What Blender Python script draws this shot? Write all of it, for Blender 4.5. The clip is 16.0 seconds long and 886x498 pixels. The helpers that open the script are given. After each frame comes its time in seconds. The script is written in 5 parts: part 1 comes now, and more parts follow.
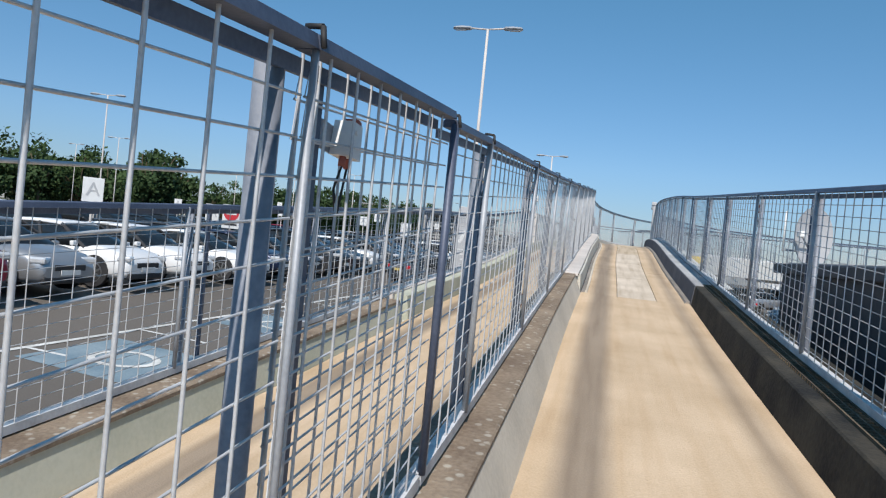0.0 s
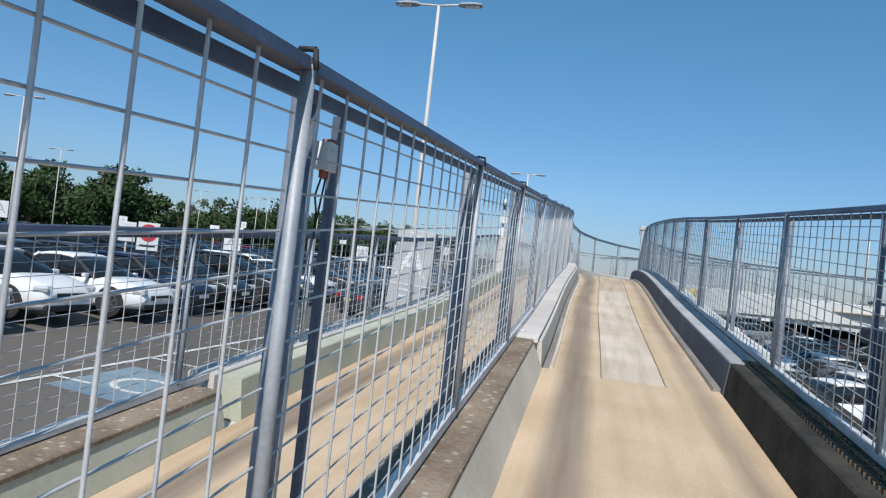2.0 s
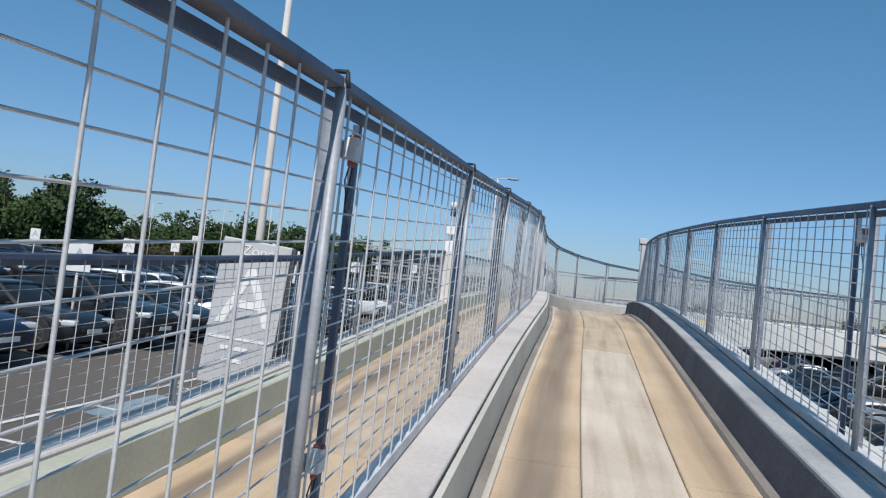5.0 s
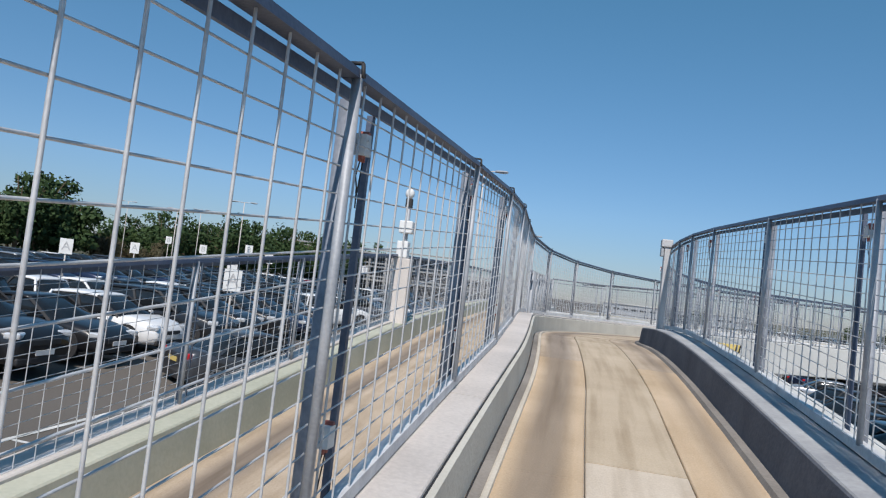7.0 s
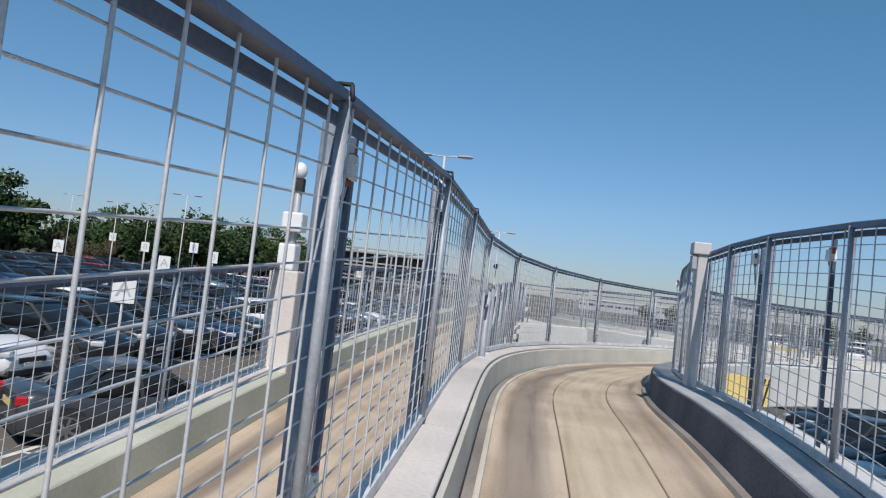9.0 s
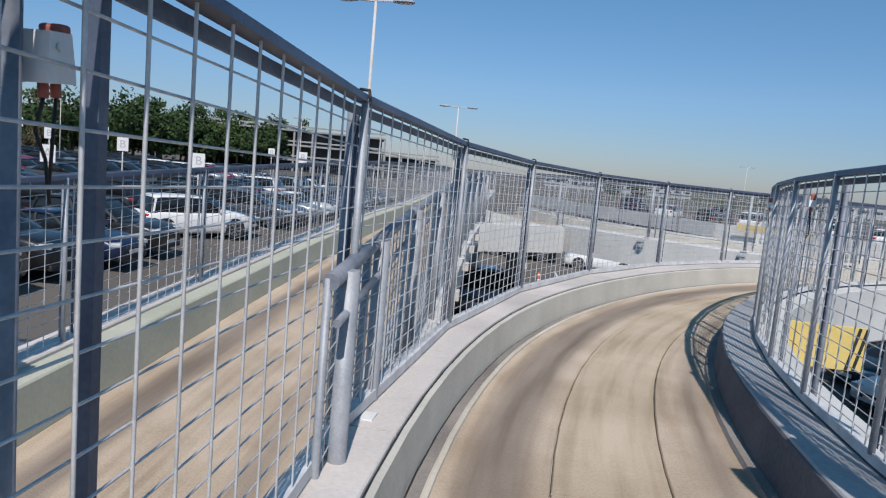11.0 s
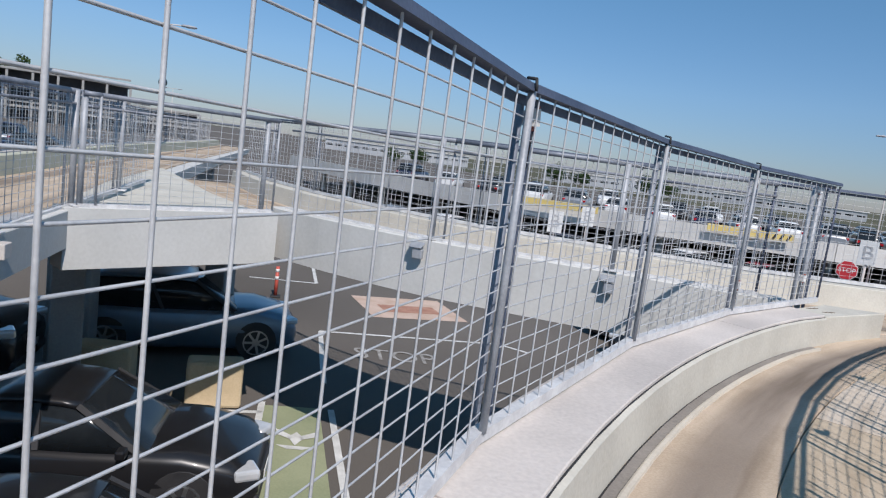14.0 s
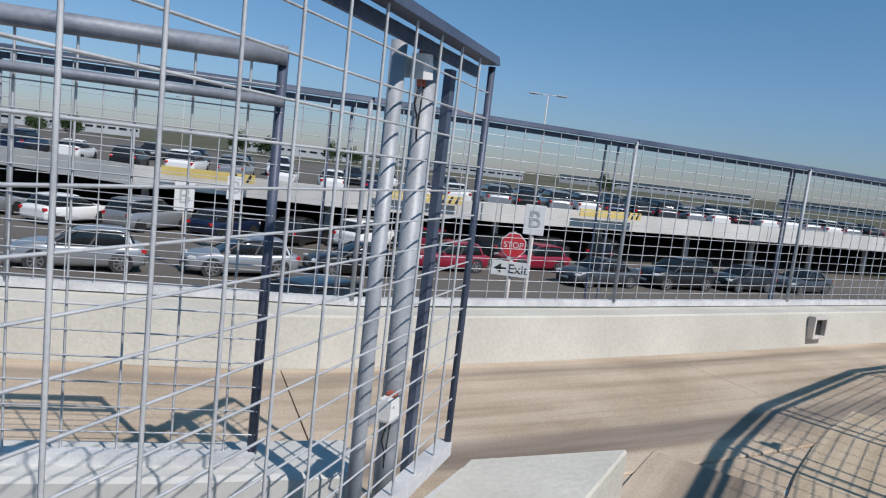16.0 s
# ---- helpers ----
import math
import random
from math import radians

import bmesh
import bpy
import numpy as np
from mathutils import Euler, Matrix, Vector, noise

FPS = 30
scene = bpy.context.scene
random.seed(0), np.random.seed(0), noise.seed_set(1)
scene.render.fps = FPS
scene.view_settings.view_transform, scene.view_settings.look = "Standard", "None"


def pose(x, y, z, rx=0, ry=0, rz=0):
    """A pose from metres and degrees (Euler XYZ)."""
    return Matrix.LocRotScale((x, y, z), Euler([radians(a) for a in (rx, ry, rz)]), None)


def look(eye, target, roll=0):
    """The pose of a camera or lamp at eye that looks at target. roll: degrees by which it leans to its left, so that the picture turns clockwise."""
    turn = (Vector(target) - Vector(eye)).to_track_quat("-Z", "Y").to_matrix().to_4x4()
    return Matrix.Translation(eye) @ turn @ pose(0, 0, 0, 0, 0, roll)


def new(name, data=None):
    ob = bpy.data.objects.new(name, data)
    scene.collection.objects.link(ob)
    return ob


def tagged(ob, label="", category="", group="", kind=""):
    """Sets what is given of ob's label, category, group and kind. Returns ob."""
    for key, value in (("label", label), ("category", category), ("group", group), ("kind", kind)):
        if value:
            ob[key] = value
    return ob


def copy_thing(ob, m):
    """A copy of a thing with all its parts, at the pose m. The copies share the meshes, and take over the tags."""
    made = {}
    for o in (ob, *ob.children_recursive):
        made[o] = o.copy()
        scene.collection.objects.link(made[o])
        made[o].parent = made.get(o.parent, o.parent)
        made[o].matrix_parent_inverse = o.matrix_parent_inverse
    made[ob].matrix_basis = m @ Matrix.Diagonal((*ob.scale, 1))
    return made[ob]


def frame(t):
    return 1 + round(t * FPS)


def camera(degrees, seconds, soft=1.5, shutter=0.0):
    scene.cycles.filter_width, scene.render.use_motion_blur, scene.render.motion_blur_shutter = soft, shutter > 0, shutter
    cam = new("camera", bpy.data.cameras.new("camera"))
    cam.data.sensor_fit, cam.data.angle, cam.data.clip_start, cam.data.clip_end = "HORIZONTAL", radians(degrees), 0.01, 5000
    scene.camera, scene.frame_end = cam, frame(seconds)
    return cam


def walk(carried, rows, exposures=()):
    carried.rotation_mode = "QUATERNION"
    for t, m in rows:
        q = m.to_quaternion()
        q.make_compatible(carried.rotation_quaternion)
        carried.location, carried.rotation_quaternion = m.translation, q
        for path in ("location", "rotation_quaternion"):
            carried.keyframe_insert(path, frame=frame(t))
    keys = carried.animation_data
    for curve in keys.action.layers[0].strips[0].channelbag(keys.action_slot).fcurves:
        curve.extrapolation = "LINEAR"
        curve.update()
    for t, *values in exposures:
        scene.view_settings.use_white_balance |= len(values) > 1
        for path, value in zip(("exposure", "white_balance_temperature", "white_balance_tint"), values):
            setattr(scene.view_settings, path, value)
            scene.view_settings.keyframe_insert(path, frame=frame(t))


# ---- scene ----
cam = camera(65.98, 16.0, soft=1.2)
PATH = [
    (0, look((-0.413, -7.854, 0.793), (-2.766, 1.864, 0.662), 5.59)),
    (0.5, look((-0.414, -6.841, 0.861), (-2.681, 2.898, 0.758), 5.63)),
    (1, look((-0.419, -5.839, 0.929), (-2.610, 3.918, 0.903), 6.00)),
    (1.5, look((-0.421, -4.800, 1.007), (-2.576, 4.964, 1.106), 6.36)),
    (2, look((-0.424, -3.773, 1.073), (-2.553, 5.996, 1.293), 6.29)),
    (2.5, look((-0.413, -2.722, 1.150), (-2.498, 7.050, 1.537), 6.59)),
    (3, look((-0.395, -1.675, 1.222), (-2.416, 8.106, 1.718), 6.37)),
    (3.5, look((-0.374, -0.663, 1.318), (-2.308, 9.136, 1.807), 5.62)),
    (6, look((-0.379, 4.700, 1.599), (-2.303, 14.502, 2.072), 6.73)),
    (6.5, look((-0.383, 5.742, 1.690), (-2.292, 15.545, 2.185), 6.66)),
    (7, look((-0.379, 6.779, 1.786), (-2.286, 16.582, 2.308), 6.65)),
    (7.5, look((-0.378, 7.798, 1.894), (-2.240, 17.607, 2.455), 6.77)),
    (8, look((-0.385, 8.875, 1.998), (-2.160, 18.698, 2.585), 6.53)),
    (8.5, look((-0.401, 9.921, 2.101), (-2.084, 19.760, 2.704), 6.61)),
    (11, look((-0.526, 16.197, 2.587), (-1.419, 26.084, 1.383), 5.24)),
    (11.5, look((-0.484, 17.538, 2.537), (-1.221, 27.374, 0.893), 5.30)),
    (12, look((-0.441, 18.946, 2.499), (-1.081, 28.747, 0.617), 5.61)),
    (12.5, look((-0.330, 20.448, 2.451), (-0.568, 30.223, 0.354), 6.96)),
    (13, look((-0.039, 22.131, 2.421), (0.456, 31.876, 0.234), 7.87)),
    (13.5, look((0.460, 23.660, 2.384), (1.825, 33.406, 0.607), 8.01)),
    (14, look((1.177, 25.158, 2.358), (3.447, 34.801, 0.993), 7.56)),
    (14.5, look((2.106, 26.563, 2.346), (5.351, 35.944, 1.130), 7.09)),
    (15, look((3.115, 27.806, 2.319), (7.446, 36.740, 1.119), 7.02)),
    (15.5, look((4.266, 28.908, 2.298), (9.490, 37.352, 1.106), 5.96)),
    (16, look((5.626, 29.937, 2.263), (11.803, 37.698, 0.993), 6.54)),
]
walk(cam, PATH, [(0, 0.22, 6550, 12), (2, 0.18, 6350, 11), (6, 0.09, 6500, 13), (8.5, 0.08, 6600, 14), (11, 0.0, 6450, 15), (12.5, 0.0, 6450, 15), (14.3, 0.05, 6450, 16), (16, -0.03, 6450, 14)])

# ---- world, sun, exposure ----
world = bpy.data.worlds.new("world")
scene.world = world
world.use_nodes = True
wn = world.node_tree.nodes
sky = wn.new("ShaderNodeTexSky")
sky.sky_type = "NISHITA"
sky.sun_disc = False
sky.sun_elevation = radians(46.8)
sky.sun_rotation = radians(174.1)
sky.altitude = 20
sky.air_density = 1.0
sky.dust_density = 0.15
sky.ozone_density = 2.6
wn["Background"].inputs["Strength"].default_value = 0.110
# haze: the low sky is greyer, the high sky a deeper teal
wc = wn.new("ShaderNodeTexCoord")
wz = wn.new("ShaderNodeSeparateXYZ")
wr = wn.new("ShaderNodeValToRGB")
wr.color_ramp.elements[0].position, wr.color_ramp.elements[1].position = 0.0, 0.5
wr.color_ramp.elements[0].color, wr.color_ramp.elements[1].color = (0.39, 0.45, 0.61, 1), (0.53, 1.0, 1.01, 1)
we = wr.color_ramp.elements.new(0.12)
we.color = (0.51, 0.67, 0.81, 1)
wm = wn.new("ShaderNodeMixRGB")
wm.blend_type = "MULTIPLY"
wm.inputs[0].default_value = 1.0
world.node_tree.links.new(wc.outputs["Generated"], wz.inputs[0])
world.node_tree.links.new(wz.outputs[2], wr.inputs[0])
world.node_tree.links.new(sky.outputs[0], wm.inputs[1])
world.node_tree.links.new(wr.outputs[0], wm.inputs[2])
world.node_tree.links.new(wm.outputs[0], wn["Background"].inputs["Color"])
sun = new("sun", bpy.data.lights.new("sun", "SUN"))
sun.data.energy = 4.1
sun.data.angle = radians(0.5)
sun.data.color = (1.0, 0.95, 0.87)
sun.matrix_world = look((0, 0, 40), (-3.7, 36.0, 1.0))
scene.view_settings.exposure = 0.0


# ---- materials ----
def mat(name, c1, c2, rough=0.8, metal=0.0, big=0.7, fine=25.0, bump=0.15, spread=0.5, coat=0.0, speck=None):
    """Two base colours mixed by a coarse and a fine noise, with fine relief."""
    m = bpy.data.materials.new(name)
    m.use_nodes = True
    t = m.node_tree
    b = t.nodes["Principled BSDF"]
    tc = t.nodes.new("ShaderNodeTexCoord")
    n1 = t.nodes.new("ShaderNodeTexNoise")
    n1.inputs["Scale"].default_value, n1.inputs["Detail"].default_value = big, 6.0
    n2 = t.nodes.new("ShaderNodeTexNoise")
    n2.inputs["Scale"].default_value, n2.inputs["Detail"].default_value = fine, 3.0
    for n in (n1, n2):
        t.links.new(tc.outputs["Object"], n.inputs["Vector"])
    add = t.nodes.new("ShaderNodeMath")
    add.operation = "MULTIPLY_ADD"
    add.inputs[1].default_value = 0.45
    t.links.new(n2.outputs["Fac"], add.inputs[0])
    t.links.new(n1.outputs["Fac"], add.inputs[2])
    ramp = t.nodes.new("ShaderNodeValToRGB")
    ramp.color_ramp.elements[0].position, ramp.color_ramp.elements[1].position = 0.72 - spread * 0.4, 0.72 + spread * 0.4
    ramp.color_ramp.elements[0].color, ramp.color_ramp.elements[1].color = (*c1, 1), (*c2, 1)
    t.links.new(add.outputs[0], ramp.inputs[0])
    out = ramp.outputs["Color"]
    if speck:
        v = t.nodes.new("ShaderNodeTexVoronoi")
        v.inputs["Scale"].default_value = speck[1]
        t.links.new(tc.outputs["Object"], v.inputs["Vector"])
        r2 = t.nodes.new("ShaderNodeValToRGB")
        r2.color_ramp.elements[0].position, r2.color_ramp.elements[1].position = 0.18, 0.3
        r2.color_ramp.elements[0].color, r2.color_ramp.elements[1].color = (1, 1, 1, 1), (0, 0, 0, 1)
        t.links.new(v.outputs["Distance"], r2.inputs[0])
        mx = t.nodes.new("ShaderNodeMixRGB")
        mx.inputs[2].default_value = (*speck[0], 1)
        f = t.nodes.new("ShaderNodeMath")
        f.operation = "MULTIPLY"
        t.links.new(r2.outputs[0], f.inputs[0])
        t.links.new(n1.outputs["Fac"], f.inputs[1])
        t.links.new(f.outputs[0], mx.inputs[0])
        t.links.new(out, mx.inputs[1])
        out = mx.outputs[0]
    t.links.new(out, b.inputs["Base Color"])
    b.inputs["Roughness"].default_value, b.inputs["Metallic"].default_value = rough, metal
    b.inputs["Coat Weight"].default_value = coat
    if rough > 0.72:
        b.inputs["Specular IOR Level"].default_value = 0.2
    if bump:
        bp = t.nodes.new("ShaderNodeBump")
        bp.inputs["Strength"].default_value, bp.inputs["Distance"].default_value = bump, 0.01
        t.links.new(n2.outputs["Fac"], bp.inputs["Height"])
        t.links.new(bp.outputs[0], b.inputs["Normal"])
    return m


def track_mat(name, c1, c2, worn, streak=0.68):
    """Running surface: u is metres across, v metres along; two worn wheel lines."""
    m = mat(name, c1, c2, 0.85, 0, 1.3, 75.0, 0.4, 0.5)
    t = m.node_tree
    b = t.nodes["Principled BSDF"]
    base = b.inputs["Base Color"].links[0].from_socket
    uv = t.nodes.new("ShaderNodeUVMap")
    sep = t.nodes.new("ShaderNodeSeparateXYZ")
    t.links.new(uv.outputs[0], sep.inputs[0])

    def op(kind, a, bb=None, cc=None):
        n = t.nodes.new("ShaderNodeMath")
        n.operation = kind
        for k, v in enumerate((a, bb, cc)):
            if v is None:
                continue
            if isinstance(v, (int, float)):
                n.inputs[k].default_value = v
            else:
                t.links.new(v, n.inputs[k])
        return n.outputs[0]
    wob = t.nodes.new("ShaderNodeTexNoise")
    wob.inputs["Scale"].default_value = 1.0
    wob.inputs["Detail"].default_value = 5.0
    st = t.nodes.new("ShaderNodeCombineXYZ")
    t.links.new(op("MULTIPLY", sep.outputs[0], 9.0), st.inputs[0])
    t.links.new(op("MULTIPLY", sep.outputs[1], 0.5), st.inputs[1])
    t.links.new(st.outputs[0], wob.inputs["Vector"])
    dl = op("MAXIMUM", op("SUBTRACT", 1.0, op("DIVIDE", op("ABSOLUTE", op("ADD", sep.outputs[0], 0.47)), 0.19)), 0.0)
    dr = op("MAXIMUM", op("SUBTRACT", 1.0, op("DIVIDE", op("ABSOLUTE", op("SUBTRACT", sep.outputs[0], 0.60)), 0.14)), 0.0)
    d = op("ADD", op("MULTIPLY", dl, 1.7), op("MULTIPLY", dr, 0.75))
    d = op("SMOOTH_MIN", d, 1.0, 0.35)
    d = op("MULTIPLY", d, op("ADD", op("MULTIPLY", wob.outputs["Fac"], 0.5), 0.55))
    mx = t.nodes.new("ShaderNodeMixRGB")
    mx.inputs[2].default_value = (*worn, 1)
    t.links.new(op("MINIMUM", op("MULTIPLY", d, 0.95), 0.9), mx.inputs[0])
    t.links.new(base, mx.inputs[1])
    # streaks along the way and dirt at the edges
    mx2 = t.nodes.new("ShaderNodeMixRGB")
    mx2.blend_type = "MULTIPLY"
    mx2.inputs[2].default_value = (streak, streak * 0.95, streak * 0.88, 1)
    t.links.new(op("MULTIPLY", op("MAXIMUM", op("SUBTRACT", wob.outputs["Fac"], 0.45), 0.0), 3.0), mx2.inputs[0])
    t.links.new(mx.outputs[0], mx2.inputs[1])
    t.links.new(mx2.outputs[0], b.inputs["Base Color"])
    return m


M_TAN = track_mat("tan_coating", (0.48, 0.36, 0.24), (0.62, 0.48, 0.34), (0.20, 0.165, 0.135), 0.87)
M_TAN_PALE = track_mat("worn_sandy_coating", (0.40, 0.315, 0.23), (0.58, 0.475, 0.37), (0.20, 0.165, 0.14))
M_SLAB = track_mat("pale_concrete_slab", (0.50, 0.42, 0.33), (0.66, 0.57, 0.47), (0.42, 0.35, 0.28))
M_SLAB_B = track_mat("sandy_concrete_slab", (0.44, 0.35, 0.25), (0.58, 0.48, 0.36), (0.36, 0.29, 0.22))
M_KERB = mat("weathered_kerb_concrete", (0.16, 0.12, 0.09), (0.30, 0.24, 0.18), 0.95, 0, 2.5, 40.0, 0.6, 0.5, 0, ((0.5, 0.48, 0.42), 14.0))
M_KERBFACE = mat("grey_kerb_concrete", (0.46, 0.42, 0.36), (0.60, 0.55, 0.47), 0.9, 0, 1.5, 35.0, 0.3)
# Plain grey kerb concrete with the inner face's shade put into the colour.
M_KERBSHADE = mat("shade_dark_kerb_concrete", (0.075, 0.082, 0.10), (0.135, 0.142, 0.165), 0.9, 0, 1.5, 35.0, 0.3)
M_KERBTOP = mat("grey_coated_kerb_top", (0.30, 0.30, 0.31), (0.44, 0.44, 0.44), 0.8, 0, 1.8, 30.0, 0.2)
# Mossy concrete, darkened further so its colour holds the kerb's shade.
M_MOSS_SHADE = mat("shade_dark_mossy_concrete", (0.018, 0.019, 0.020), (0.06, 0.055, 0.045), 0.95, 0, 2.5, 30.0, 0.6)
M_CAP = mat("white_coated_concrete", (0.42, 0.39, 0.37), (0.66, 0.61, 0.57), 0.8, 0, 1.1, 45.0, 0.25, 0.75)
M_CREAM = mat("cream_concrete", (0.44, 0.42, 0.37), (0.61, 0.59, 0.525), 0.85, 0, 1.6, 38.0, 0.35, 0.8)
M_GREEN = mat("pale_green_concrete", (0.40, 0.41, 0.33), (0.52, 0.52, 0.43), 0.85, 0, 1.2, 30.0, 0.2)
M_BEAM = mat("pale_beam_concrete", (0.50, 0.50, 0.48), (0.60, 0.60, 0.58), 0.8, 0, 0.8, 22.0, 0.12)
M_GUTTER = mat("dark_gutter_strip", (0.18, 0.165, 0.15), (0.30, 0.275, 0.25), 0.8, 0, 1.2, 50.0, 0.3)
M_STEEL = mat("galvanised_steel", (0.26, 0.28, 0.31), (0.40, 0.42, 0.45), 0.55, 0.2, 6.0, 90.0, 0.05)
M_WIRE = mat("galvanised_wire", (0.44, 0.45, 0.47), (0.62, 0.63, 0.64), 0.5, 0.25, 9.0, 120.0, 0.05)
# Rail and bar: the dark blue holds shade and reflected sky.
M_RAIL = mat("dull_blue_grey_rail", (0.045, 0.06, 0.10), (0.10, 0.12, 0.175), 0.5, 0.2, 3.0, 80.0, 0.08)
M_BAR = mat("blue_grey_flat_bar", (0.05, 0.07, 0.115), (0.11, 0.135, 0.19), 0.5, 0.2, 4.0, 80.0, 0.05)
M_GALV = mat("bright_zinc_angle", (0.50, 0.50, 0.51), (0.70, 0.70, 0.70), 0.55, 0.1, 7.0, 50.0, 0.1)
M_POST = mat("dull_zinc_channel", (0.15, 0.17, 0.21), (0.27, 0.29, 0.33), 0.55, 0.2, 8.0, 60.0, 0.1)
M_ASPH = mat("asphalt", (0.10, 0.09, 0.08), (0.165, 0.148, 0.132), 0.92, 0, 0.12, 45.0, 0.4, 0.7)
M_GRASS = mat("dry_field_grass", (0.07, 0.075, 0.045), (0.13, 0.12, 0.08), 0.95, 0, 0.02, 0.5, 0.0)
M_LINE = mat("worn_white_road_paint", (0.48, 0.48, 0.46), (0.72, 0.72, 0.70), 0.8, 0, 3.0, 40.0, 0.1)
M_FADED = mat("faded_white_road_paint", (0.20, 0.19, 0.18), (0.42, 0.41, 0.39), 0.85, 0, 5.0, 40.0, 0.1)
M_WHITE = mat("white_plastic", (0.66, 0.66, 0.65), (0.76, 0.76, 0.75), 0.5, 0, 4.0, 60.0, 0.02)
M_RED = mat("red_plastic", (0.45, 0.07, 0.05), (0.55, 0.11, 0.08), 0.5, 0, 5.0, 60.0, 0.03)
M_CAPRED = mat("dusty_red_plastic", (0.27, 0.07, 0.05), (0.38, 0.12, 0.09), 0.6, 0, 5.0, 60.0, 0.03)
M_BRASS = mat("tarnished_brass", (0.42, 0.26, 0.10), (0.55, 0.36, 0.15), 0.45, 0.6, 8.0, 60.0, 0.05)
M_BLACK = mat("black_rubber", (0.015, 0.015, 0.016), (0.03, 0.03, 0.032), 0.7, 0, 6.0, 60.0, 0.05)
M_SIGNGREY = mat("grey_sign_panel", (0.40, 0.40, 0.41), (0.48, 0.48, 0.49), 0.5, 0, 1.5, 40.0, 0.02)
M_SIGNRED = mat("red_sign_face", (0.55, 0.03, 0.04), (0.62, 0.05, 0.06), 0.45, 0, 3.0, 40.0, 0.0)
M_DARKWALL = mat("dark_grey_cladding", (0.035, 0.037, 0.045), (0.06, 0.062, 0.07), 0.6, 0, 1.0, 20.0, 0.1)
M_DECK = mat("white_painted_concrete", (0.50, 0.49, 0.47), (0.66, 0.65, 0.62), 0.8, 0, 0.3, 15.0, 0.1)
# Greyer than the beams: the shade below them is put into this colour.
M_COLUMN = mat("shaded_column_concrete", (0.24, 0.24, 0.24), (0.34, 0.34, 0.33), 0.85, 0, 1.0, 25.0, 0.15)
M_YELLOW = mat("yellow_painted_panel", (0.60, 0.45, 0.14), (0.72, 0.56, 0.20), 0.6, 0, 1.0, 20.0, 0.0)
M_BEIGE = mat("beige_block_concrete", (0.48, 0.38, 0.24), (0.60, 0.48, 0.32), 0.85, 0, 2.0, 30.0, 0.2)
M_PINK = mat("pink_hatched_paving", (0.50, 0.36, 0.28), (0.60, 0.46, 0.38), 0.85, 0, 2.0, 30.0, 0.1)
M_FADEDRED = mat("faded_red_paint", (0.34, 0.17, 0.12), (0.46, 0.26, 0.19), 0.85, 0, 3.0, 40.0, 0.1)
M_BAYGREEN = mat("green_bay_paint", (0.24, 0.27, 0.16), (0.33, 0.35, 0.22), 0.85, 0, 1.0, 30.0, 0.1)
M_BAYBLUE = mat("pale_blue_bay_paint", (0.15, 0.22, 0.27), (0.26, 0.33, 0.37), 0.85, 0, 1.0, 30.0, 0.1)
M_BARK = mat("bark", (0.10, 0.075, 0.05), (0.17, 0.13, 0.09), 0.95, 0, 3.0, 20.0, 0.5)
M_LEAF = [mat("leaves_" + n, a, b, 0.75, 0, 0.9, 6.0, 0.0, 0.8) for n, a, b in
          (("dark", (0.022, 0.045, 0.016), (0.05, 0.085, 0.03)), ("mid", (0.03, 0.06, 0.02), (0.07, 0.11, 0.035)), ("brown", (0.06, 0.055, 0.03), (0.11, 0.095, 0.055)))]
M_GLASS = mat("tinted_car_glass", (0.012, 0.015, 0.018), (0.02, 0.024, 0.028), 0.08, 0, 2.0, 10.0, 0.0)
M_TYRE = mat("tyre_rubber", (0.018, 0.018, 0.018), (0.03, 0.03, 0.03), 0.85, 0, 4.0, 60.0, 0.1)
M_RIM = mat("alloy_rim", (0.42, 0.43, 0.44), (0.55, 0.56, 0.57), 0.3, 0.9, 4.0, 60.0, 0.0)
M_TRIM = mat("black_car_trim", (0.02, 0.02, 0.022), (0.035, 0.035, 0.037), 0.6, 0, 4.0, 60.0, 0.02)
M_LAMPGLASS = mat("clear_lamp_glass", (0.60, 0.62, 0.64), (0.72, 0.73, 0.75), 0.1, 0.3, 6.0, 40.0, 0.0)
M_TAIL = mat("red_lamp_glass", (0.35, 0.01, 0.015), (0.48, 0.02, 0.025), 0.15, 0, 6.0, 40.0, 0.0)
PAINT = {n: mat(n + "_car_paint", a, tuple(min(1, v * 1.12 + 0.004) for v in a), 0.34, mt, 1.5, 60.0, 0.0, 0.8, 0.45) for n, a, mt in (
    ("white", (0.72, 0.72, 0.72), 0), ("black", (0.012, 0.012, 0.014), 0.2), ("silver", (0.36, 0.37, 0.39), 0.6), ("dark_grey", (0.07, 0.075, 0.085), 0.5),
    ("dark_blue", (0.010, 0.020, 0.055), 0.3), ("red", (0.26, 0.012, 0.035), 0.2), ("steel_blue", (0.13, 0.19, 0.25), 0.5))}


